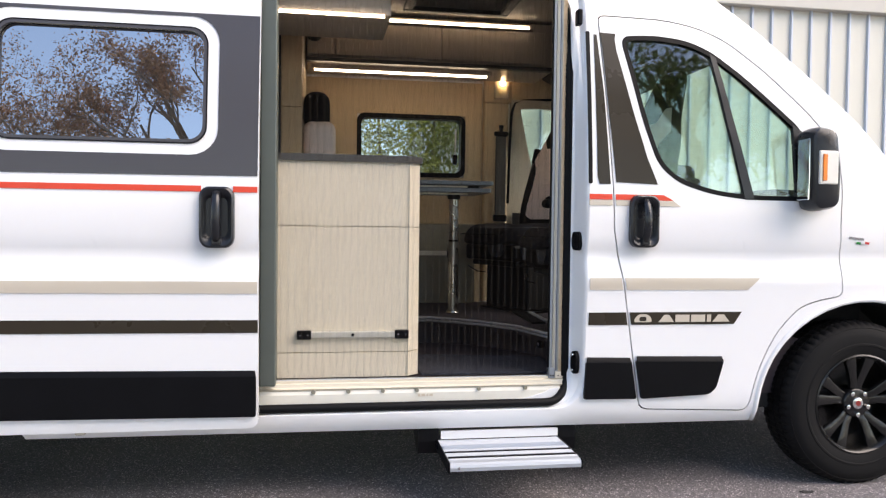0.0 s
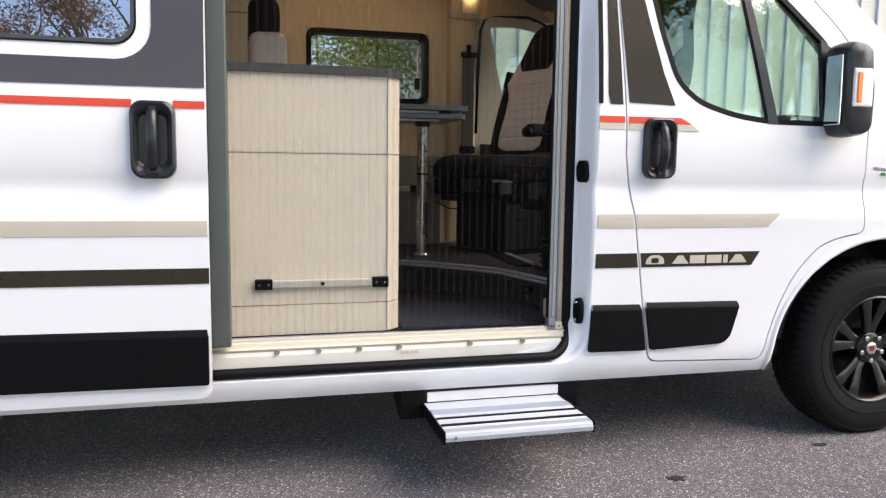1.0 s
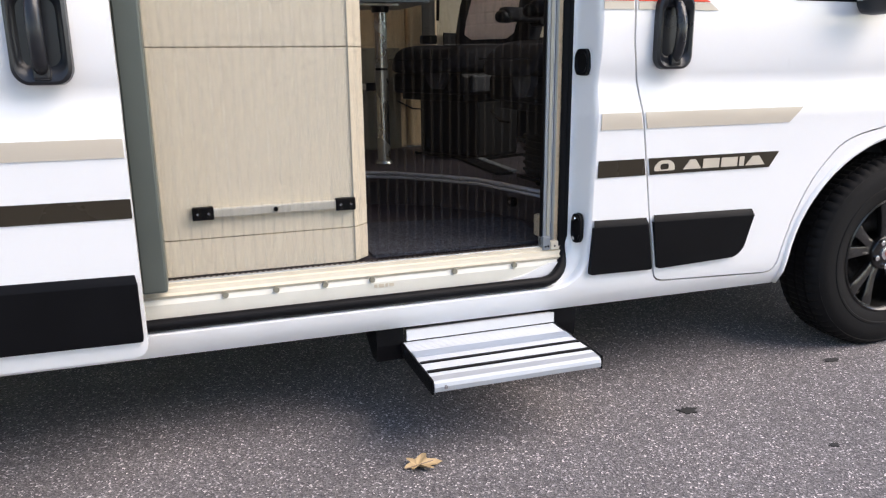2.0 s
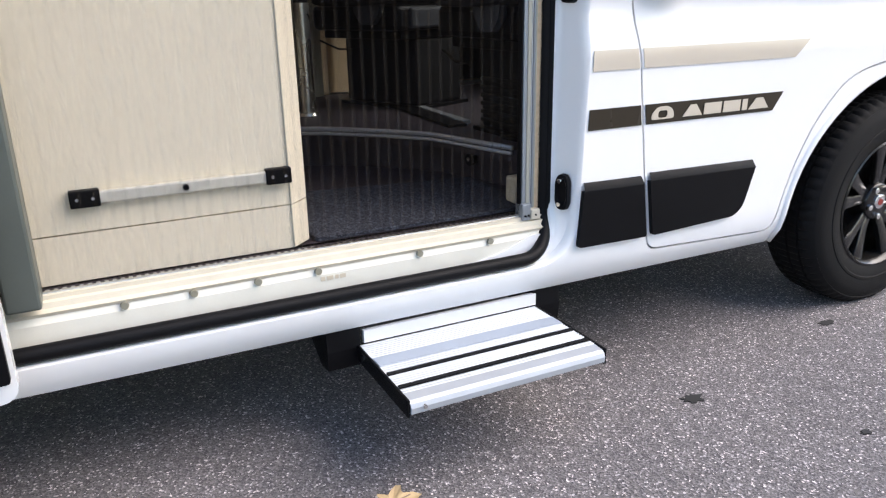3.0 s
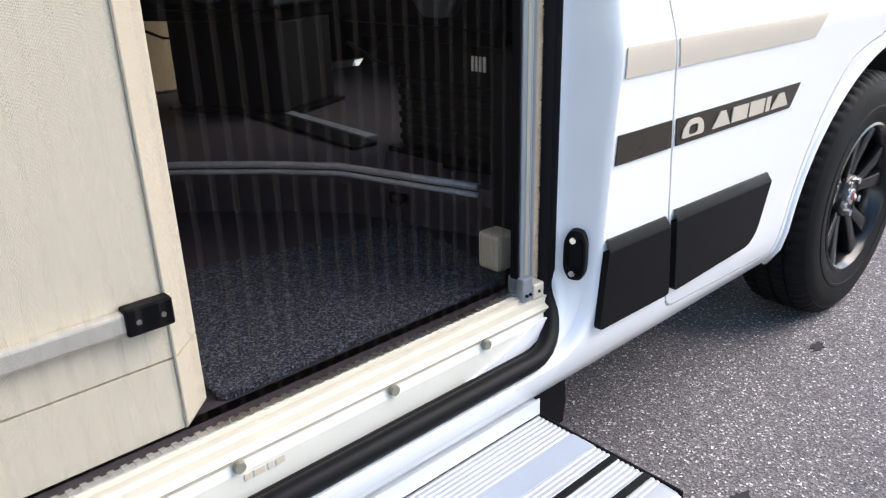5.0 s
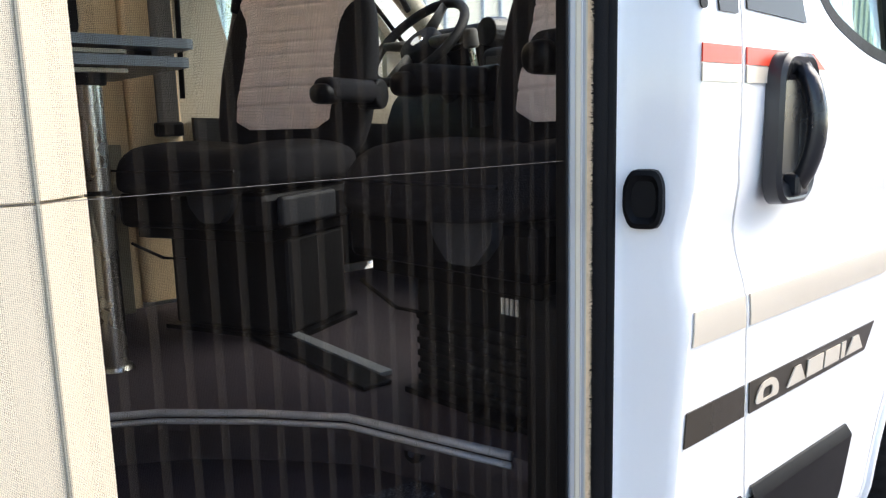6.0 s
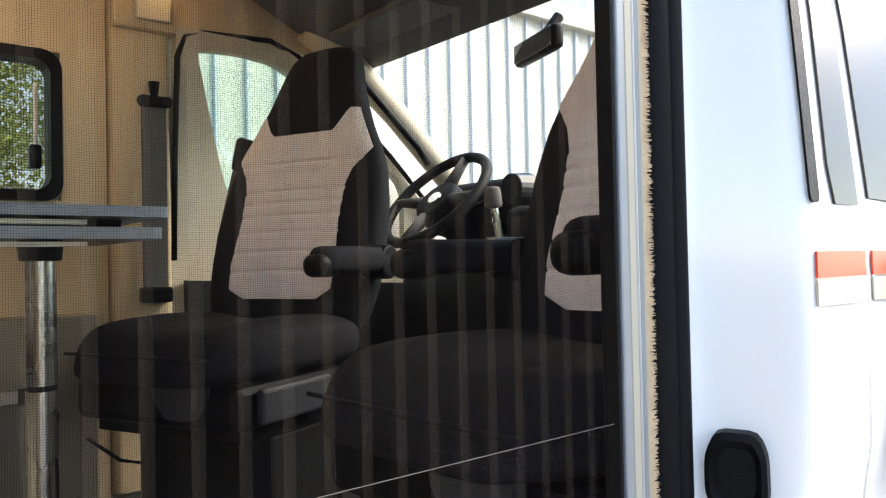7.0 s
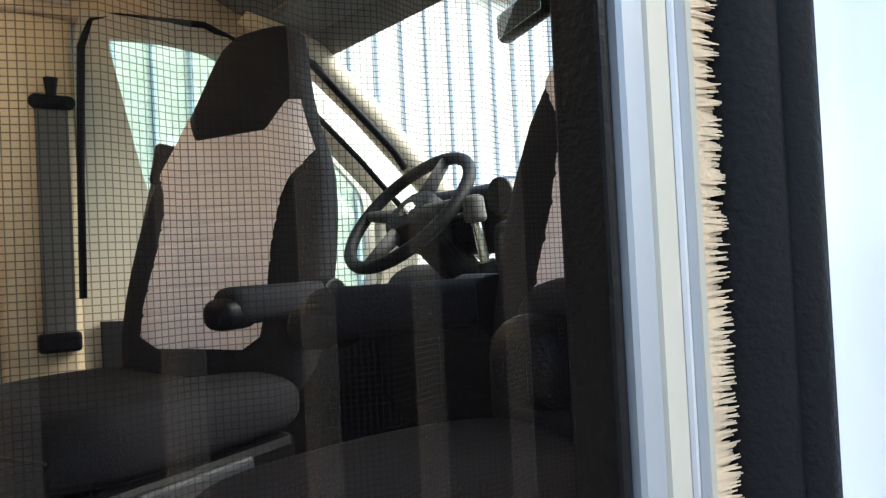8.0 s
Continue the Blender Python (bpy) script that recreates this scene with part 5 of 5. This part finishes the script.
def seat_cushion():
    v, f = [], []
    nx, n = 28, 36
    xs = np.linspace(-0.215, 0.27, nx)
    for x in xs:
        e = abs(x - 0.0275) / 0.2425
        shrink_f = (1 - min(1, e) ** 7 * 0.55) ** 1.0
        hw, top, bot = 0.258 * (1 - 0.24 * max(0, (-x - 0.02) / 0.195) ** 2.5) * (0.82 + 0.18 * shrink_f), 0.508 + 0.018 * math.sin((x + 0.215) * 6.0), 0.385
        if x < -0.11:
            top -= 0.055 * ((-x - 0.11) / 0.105) ** 2
        zc, hh = (top + bot) / 2, (top - bot) / 2 * (0.62 + 0.38 * shrink_f)
        for i in range(n):
            a = 2 * math.pi * i / n
            ca, sa = math.cos(a), math.sin(a)
            y = hw * math.copysign(abs(ca) ** (2 / 4.0), ca)
            z = zc + hh * math.copysign(abs(sa) ** (2 / 3.6), sa)
            if sa > 0:
                z -= 0.022 * math.exp(-(y / 0.14) ** 4)
            v.append((x, y, z))
    for k2 in range(nx - 1):
        for i in range(n):
            f.append((k2 * n + i, k2 * n + (i + 1) % n, (k2 + 1) * n + (i + 1) % n, (k2 + 1) * n + i))
    f += [tuple(range(n)), tuple(range((nx - 1) * n, nx * n))]
    return v, f


def armrest(seat, s):
    a = part("armrest", box(0.03, 0.30, s * 0.285 - 0.034, s * 0.285 + 0.034, 0.610, 0.672, 0.024, 4), SEAT_DARK, seat, "padded armrest", 50)
    part("armrest_end", box(0.005, 0.09, s * 0.285 - 0.030, s * 0.285 + 0.030, 0.604, 0.655, 0.022, 4), BLACK_PLASTIC, a, "black plastic armrest end", 50)
    part("armrest_pivot", cyl((0.285, s * 0.25, 0.635), (0.285, s * 0.318, 0.635), 0.042, 0.042, 24, None, 0.006), BLACK_PLASTIC, a)


def cab_seat():
    seat = thing("cab_seat", (0, 0, 0), "charcoal swivelled cab seat with pale quilted back panel", "seat", "cab seats")
    part("cushion", seat_cushion(), SEAT_DARK, seat, "charcoal fabric seat cushion", True)
    back = part("backrest", seat_back(), SEAT_DARK, seat, "charcoal backrest with joined headrest", True)
    part("back_panel", seat_panel(), SEAT_LIGHT, back, "pale quilted fabric panel", True)
    seam = [(-0.219, -0.20 + 0.40 * i / 10, 0.452) for i in range(11)]
    part("piping", tube(seam, 0.0035, 6), SEAT_DARK, seat, "", True)
    part("pedestal", box(-0.03, 0.24, -0.20, 0.20, 0.012, 0.270, 0.012), DASH, seat, "black seat pedestal")
    part("foot_plate", box(-0.05, 0.26, -0.22, 0.22, 0.0, 0.012), BLACK_PLASTIC, seat)
    part("swivel_plate", box(-0.13, 0.24, -0.21, 0.21, 0.270, 0.300, 0.004), BLACK_PLASTIC, seat)
    part("seat_frame", box(-0.17, 0.26, -0.235, 0.235, 0.300, 0.395, 0.02), BLACK_PLASTIC, seat)
    part("side_cover", box(-0.12, 0.12, -0.258, -0.236, 0.310, 0.385, 0.010, 3), COVER_GREY, seat, "grey adjuster cover")
    part("front_cover", extrude_x(round_poly([(-0.17, 0.400), (-0.03, 0.400), (-0.035, 0.365), (-0.07, 0.325), (-0.13, 0.325), (-0.165, 0.365)], 0.012, 3), -0.196, -0.171), COVER_GREY, seat, "grey adjuster cover")
    part("lever", tube([(-0.18, 0.18, 0.262), (-0.205, 0.05, 0.235), (-0.20, -0.02, 0.235)], 0.004, 8), BLACK_PLASTIC, seat, "black slide lever")
    for s in (-1,):
        armrest(seat, s)
    part("back_shell_edge", tube([(back_x(z) + 0.03, 0.9 * float(np.interp(z, BZ, BWD)), z) for z in np.linspace(0.5, 0.95, 12)], 0.012, 8), CAB_GREY, back, "", True)
    return seat


seat = cab_seat()
seat.matrix_basis = pose(1.117, 4.938, 0.648, 0, 0, 24)
seat2 = copy_thing(seat, pose(1.190, 4.010, 0.648, 0, 0, 2))
W[seat2] = Matrix.Identity(4)
for child in seat2.children:
    if child.name.startswith("armrest"):
        child.location += Vector((-0.13, 0.10, 0.01))
armrest(seat2, 1)
for i in range(6):
    part("rib", box(-0.040, -0.0305, -0.19, 0.19, 0.030 + 0.026 * i, 0.044 + 0.026 * i, 0.003), DASH, seat2)
for i in range(4):
    part("vent_slot", box(-0.0335, -0.0302, -0.075 + 0.011 * i, -0.069 + 0.011 * i, 0.205, 0.235), LENS, seat2)
seat["label"] = "charcoal driver's seat swivelled towards the living area, pale quilted back panel"
seat2["label"] = "charcoal passenger seat turned to face the rear, pale quilted back panel"

# ---------------------------------------------------------------- far pillar, belt, driver's door
pillar = structure("trim_pillar", extrude_z(round_poly([(1.052, 5.515), (1.062, 5.468), (1.215, 5.468), (1.238, 5.515)], 0.015, 3), 0.65, 2.20), WALL_TRIM, "beige moulded pillar trim", "trim", 40)
structure("trim_pillar_head", box(1.056, 1.240, 5.440, 5.505, 1.962, 2.115, 0.012), WALL_TRIM, "beige pillar head with reading lamp", "trim")
lamp = thing("reading_lamp", (1.165, 5.435, 2.06), "small lit reading lamp on the pillar", "lamp")
part("body", box(1.115, 1.215, 5.421, 5.439, 1.985, 2.125, 0.006), PLASTIC_BEIGE, lamp)
part("bulb", cyl((1.168, 5.422, 2.088), (1.168, 5.411, 2.088), 0.017, 0.013, 18, None, 0.003), LAMP, lamp, "glowing warm lamp")

belt = thing("seat_belt", (1.17, 5.472, 1.2), "dark seat belt hanging on the pillar", "seat belt")
part("webbing", box(1.136, 1.206, 5.450, 5.464, 1.215, 1.745, 0.004), CAB_GREY, belt, "dark grey belt webbing")
part("guide", box(1.128, 1.214, 5.437, 5.470, 1.742, 1.775, 0.010), BLACK_PLASTIC, belt, "black belt guide")
for x in (1.138, 1.204):
    part("guide_lobe", cyl((x, 5.452, 1.758), (x, 5.434, 1.758), 0.017, 0.015, 16, None, 0.003), BLACK_PLASTIC, belt)
part("knob", cyl((1.171, 5.452, 1.770), (1.171, 5.452, 1.815), 0.010, 0.016, 14), BLACK_PLASTIC, belt)
part("anchor", box(1.125, 1.215, 5.437, 5.472, 1.180, 1.225, 0.008), BLACK_PLASTIC, belt)

buckle = thing("belt_strap", (1.33, 5.32, 1.2), "dark seat belt strap with buckle beside the driver's seat", "belt strap")
part("strap", tube([(1.30, 5.330, 1.10), (1.32, 5.325, 1.35), (1.37, 5.318, 1.56)], 0.022, 8, False, 0.35), CAB_GREY, buckle, "dark woven strap", True)
part("buckle", moved(box(-0.032, 0.032, -0.016, 0.016, -0.05, 0.05, 0.012, 3), pose(1.385, 5.318, 1.60, 0, 12, 0)), BLACK_PLASTIC, buckle, "black plastic buckle", 50)
far_frame = [(1.222, 1.30), (1.228, 1.60), (1.240, 1.90), (1.262, 1.966), (1.32, 1.984), (1.54, 1.997), (1.64, 1.96), (1.76, 1.87), (2.0, 1.66), (2.22, 1.44)]
structure("trim_door_seal", tube([(x, 5.452, z) for x, z in far_frame], 0.009, 8), RUBBER, "black seal round the driver's door", "trim", True)
far_hole = shrink(window_line, 0.018)
far_hole = [(x + 0.03, z - 0.01) for x, z in far_hole]
skin("driver_door_trim", [(1.235, 0.66), (2.24, 0.66), (2.24, 1.44), (2.0, 1.68), (1.76, 1.89), (1.60, 1.97), (1.45, 1.985), (1.235, 1.985)], [far_hole], lambda x, z: far_side(x, z) - 0.06, PLASTIC_BEIGE, van, 0.03, flip=True, label="beige driver's door lining")
skin("driver_door_pocket", [(1.27, 0.67), (2.22, 0.67), (2.22, 1.20), (1.27, 1.24)], [], lambda x, z: far_side(x, z) - 0.10, DASH, van, 0.02, flip=True, label="dark lower lining of the driver's door")
far_pane = skin("driver_glass", shrink(window_line, -0.004), [], lambda x, z: far_side(x, z) - 0.012, GLASS_CAB, van, 0.004, label="green tinted side glass", flip=True)
far_pane.visible_shadow = False
structure("trim_cab_pillar", tube([(1.66, 5.43, 2.06), (1.80, 5.41, 1.965), (2.00, 5.41, 1.80), (2.20, 5.41, 1.615), (2.44, 5.40, 1.38)], [0.055, 0.048, 0.046, 0.046, 0.05], 14), PLASTIC_BEIGE, "beige trim of the windscreen pillar", "trim", True)
structure("trim_grab_rail", tube([(1.74, 5.362, 1.93), (1.80, 5.350, 1.90), (2.05, 5.352, 1.68), (2.10, 5.365, 1.63)], 0.012, 10), BLACK_PLASTIC, "dark grab rail on the windscreen pillar", "trim", True)
structure("trim_cab_pillar_near", tube([(1.66, 3.74, 2.06), (1.80, 3.76, 1.965), (2.00, 3.76, 1.80), (2.20, 3.76, 1.615), (2.44, 3.77, 1.38)], 0.045, 14), PLASTIC_BEIGE, "beige trim of the near windscreen pillar", "trim", True)
structure("wall_cab_far", extrude_y([(1.236, 1.98), (1.70, 1.98), (1.60, 2.12), (1.40, 2.40), (1.05, 2.40), (1.05, 2.12), (1.236, 2.12)], 5.455, 5.485), WALL_TRIM, "beige lining over the driver's door", "wall")

# ---------------------------------------------------------------- cab: header, dashboard, wheel
hv = [(1.40, 2.385), (1.44, 2.12), (1.62, 2.035), (1.90, 1.952), (1.915, 1.975), (1.70, 2.10), (1.46, 2.30), (1.42, 2.395)]
structure("ceiling_cab", (lambda p: ([(x, 3.74, z) for x, z in p] + [(x, 5.43, z) for x, z in p], [(i, (i + 1) % len(p), len(p) + (i + 1) % len(p), len(p) + i) for i in range(len(p))] + [tuple(range(len(p))), tuple(range(len(p), 2 * len(p)))]))(hv), CAB_GREY, "dark grey cab headliner", "ceiling", 40)
visor = thing("sun_visor", (1.75, 4.2, 1.99), "folded grey sun visor under the headliner", "sun visor", "sun visors")
part("flap", box(1.64, 1.80, 3.95, 4.42, 1.975, 1.995, 0.008), CAB_GREY, visor)
visor.rotation_euler = (0, 0, 0)
copy_thing(visor, Matrix.Translation((1.75, 5.06, 1.99)))

rear_mirror = thing("rear_view_mirror", (1.95, 4.67, 1.87), "black rear-view mirror on the windscreen", "mirror")
b = moved(box(-0.018, 0.018, -0.115, 0.115, -0.034, 0.034, 0.014, 3), pose(1.945, 4.67, 1.862, 0, 0, -18))
part("housing", b, BLACK_PLASTIC, rear_mirror, "", 50)
part("glass", moved(box(-0.021, -0.0185, -0.104, 0.104, -0.026, 0.026, 0.001), pose(1.945, 4.67, 1.862, 0, 0, -18)), MIRROR, rear_mirror)
part("stem", cyl((1.955, 4.67, 1.88), (2.02, 4.66, 1.955), 0.012, 0.016, 12), BLACK_PLASTIC, rear_mirror)

dash = thing("dashboard", (2.3, MID, 1.2), "dark moulded dashboard below the windscreen", "dashboard")
dp = [(2.02, 0.95), (2.00, 1.18), (2.05, 1.30), (2.12, 1.340), (2.30, 1.335), (2.62, 1.26), (2.62, 0.65), (2.30, 0.65), (2.20, 0.80)]
dp = round_poly(dp, 0.04, 3)
part("body", (lambda p: ([(x, 3.90, z) for x, z in p] + [(x, 5.41, z) for x, z in p], [(i, (i + 1) % len(p), len(p) + (i + 1) % len(p), len(p) + i) for i in range(len(p))] + [tuple(range(len(p))), tuple(range(len(p), 2 * len(p)))]))(dp), DASH, dash, "", 40)
part("binnacle", box(2.02, 2.26, 4.86, 5.28, 1.36, 1.535, 0.05, 4), DASH, dash, "hooded instrument binnacle", 50)
part("instruments", box(2.012, 2.019, 4.92, 5.22, 1.40, 1.50, 0.002), BLACK_GLOSS, dash)
part("centre_stack", box(1.92, 2.10, 4.50, 4.80, 1.02, 1.43, 0.03, 3), DASH, dash, "", 50)
part("screen", box(1.913, 1.919, 4.54, 4.76, 1.27, 1.40, 0.001), BLACK_GLOSS, dash)
part("air_vent", cyl((1.985, 4.83, 1.49), (2.06, 4.83, 1.49), 0.045, 0.05, 20, None, 0.004), BLACK_GLOSS, dash, "round black air vent")
part("paper_slot", box(1.905, 1.913, 4.62, 4.68, 1.10, 1.16), LENS, dash)
gear = thing("gear_lever", (1.88, 4.76, 1.2), "gear lever with round dark knob", "gear lever")
part("knob", cyl((1.865, 4.775, 1.425), (1.860, 4.775, 1.485), 0.026, 0.022, 18, None, 0.010), CAB_GREY, gear, "", 50)
part("shaft", cyl((1.90, 4.77, 1.26), (1.865, 4.775, 1.43), 0.011, 0.011, 12), STEEL, gear)
part("gaiter", cyl((1.93, 4.77, 1.20), (1.885, 4.772, 1.34), 0.06, 0.020, 18), DASH, gear)

sw = thing("steering_wheel", (1.90, 5.08, 1.47), "dark leather steering wheel with silver centre badge", "steering wheel")
SWM = pose(1.90, 5.075, 1.475, 0, -46, 0)


def torus(R, r, n=48, m=12):
    v = [((R + r * math.cos(b2)) * math.cos(a2), (R + r * math.cos(b2)) * math.sin(a2), r * math.sin(b2)) for a2 in np.linspace(0, 2 * math.pi, n, endpoint=False) for b2 in np.linspace(0, 2 * math.pi, m, endpoint=False)]
    f = [(i * m + j, ((i + 1) % n) * m + j, ((i + 1) % n) * m + (j + 1) % m, i * m + (j + 1) % m) for i in range(n) for j in range(m)]
    return v, f


rv, rf = torus(0.190, 0.0165)
part("rim", ([tuple(SWM @ Vector(p)) for p in rv], rf), DASH, sw, "dark leather rim", True)
part("hub", moved(cyl((0, 0, -0.05), (0, 0, 0.005), 0.085, 0.075, 28, None, 0.012), SWM), DASH, sw, "", 40)
part("badge", moved(cyl((0, 0, 0.003), (0, 0, 0.008), 0.026, 0.024, 24), SWM), CHROME, sw, "silver centre badge")
for a in (0, 180, 270, 90):
    c = Vector((math.cos(radians(a)), math.sin(radians(a)), 0))
    part("spoke", moved(cyl(c * 0.07 + Vector((0, 0, -0.012)), c * 0.185, 0.020, 0.014, 12), SWM), CAB_GREY, sw, "grey spoke", True)
part("column", moved(cyl((0, 0, -0.25), (0, 0, -0.04), 0.05, 0.055, 20), SWM), DASH, sw)
part("stalk", moved(cyl((0, -0.05, -0.06), (0.02, -0.20, -0.05), 0.008, 0.010, 10), SWM), BLACK_PLASTIC, sw)

# ---------------------------------------------------------------- near pillar inside, small fittings
structure("trim_near_pillar", box(1.088, 1.19, 3.712, 3.772, 0.93, 2.38, 0.02), PLASTIC_BEIGE, "beige inner trim of the door pillar", "trim", 50)
structure("trim_near_pillar_foot", box(1.062, 1.24, 3.712, 3.835, 0.506, 0.925, 0.02), DASH, "black lower trim of the door pillar", "trim", 50)
structure("trim_plate", box(1.000, 1.050, 3.745, 3.800, 0.518, 0.592, 0.008), PLASTIC_BEIGE, "pale plastic cover at the foot of the pillar", "trim")
scuff = thing("floor_strip", (1.09, 4.5, 0.65), "black and silver cover strip on the cab floor", "floor strip")
part("black_strip", moved(box(-0.036, 0.036, -0.375, 0.375, 0, 0.010, 0.003), pose(1.124, 4.66, 0.6485, 0, 0, -2.8)), BLACK_PLASTIC, scuff)
part("silver_strip", moved(box(0.040, 0.072, -0.325, 0.22, 0, 0.012, 0.002), pose(1.124, 4.66, 0.6485, 0, 0, -2.8)), FRAME_ALU, scuff)
stop = thing("floor_stop", (1.15, 3.97, 0.6485), "small black rubber block on the raised floor", "rubber block")
part("block", moved(box(-0.030, 0.030, -0.05, 0.05, 0, 0.014, 0.004), pose(1.15, 3.975, 0.6485, 0, 0, 12)), BLACK_PLASTIC, stop)
plug2 = thing("floor_socket", (1.06, 4.12, 0.57), "small black socket with bright contact in the step riser", "socket")
part("body", cyl((1.056, 4.115, 0.572), (1.074, 4.121, 0.572), 0.020, 0.020, 18, None, 0.002), BLACK_PLASTIC, plug2)
part("contact", cyl((1.052, 4.113, 0.574), (1.056, 4.115, 0.574), 0.008, 0.008, 12), CHROME, plug2)

# ---------------------------------------------------------------- yard litter and badge
leaf_ob = thing("fallen_leaf", (0.442, 3.352, 0.0), "curled dry brown oak leaf on the asphalt", "leaf")
lp = []
for i in range(28):
    a = 2 * math.pi * i / 28
    r = 0.033 * (1 + 0.35 * math.cos(6 * a)) * (1 + 0.3 * math.cos(a))
    lp.append((0.442 + r * 1.25 * math.cos(a), 3.345 + r * math.sin(a), 0.006 + 0.012 * abs(math.sin(a)) + 0.004 * math.sin(3 * a)))
lv = lp + [(0.442, 3.345, 0.004)] + [(x, y, z - 0.0012) for x, y, z in lp] + [(0.442, 3.345, 0.0025)]
lf = [(i, (i + 1) % 28, 28) for i in range(28)] + [((i + 1) % 28 + 29, i + 29, 57) for i in range(28)] + [(i, i + 29, (i + 1) % 28 + 29, (i + 1) % 28) for i in range(28)]
part("blade", (lv, lf), DRY_LEAF, leaf_ob)
part("stalk", tube([(0.405, 3.338, 0.006), (0.442, 3.345, 0.007), (0.49, 3.352, 0.009)], 0.0014, 6), BARK, leaf_ob)
part("drain_spout", box(-0.885, -0.85, 3.51, 3.55, 0.352, 0.372, 0.006), BEIGE_FILM, van)
stripe("badge", [(2.295, 1.108), (2.37, 1.100), (2.37, 1.110), (2.295, 1.118)], CHROME, van, label="small chrome badge with three-colour flag")
for i, c in enumerate(((0.02, 0.25, 0.06), (0.7, 0.7, 0.7), (0.6, 0.03, 0.03))):
    x0 = 2.335 + i * 0.022
    stripe("badge_flag", [(x0, 1.085), (x0 + 0.021, 1.083), (x0 + 0.021, 1.093), (x0, 1.095)], material("flag_%s" % "abc"[i], c, 0.3), van)

for x0, wd in ((0.405, 0.010), (0.419, 0.016), (0.440, 0.008), (0.452, 0.014)):
    part("label_bar", box(x0, x0 + wd, 3.6385, 3.6395, 0.440, 0.450), PLASTIC_BEIGE, van)
part("roller_bracket", box(1.050, 1.072, 3.600, 3.640, 1.985, 2.05, 0.006), BLACK_PLASTIC, van, "black door roller bracket")
rng = random.Random(11)
for cx, cy, rad in ((1.354, 3.38, 0.035), (2.108, 3.545, 0.03), (1.62, 3.05, 0.018)):
    pts = [(cx + rad * rng.uniform(0.5, 1.3) * math.cos(a), cy + 0.6 * rad * rng.uniform(0.5, 1.3) * math.sin(a)) for a in np.linspace(0, 2 * math.pi, 22, endpoint=False)]
    structure("ground_stain", extrude_z(pts, -0.002, 0.0025), UNDER, "small dark tar stain on the asphalt", "stain")
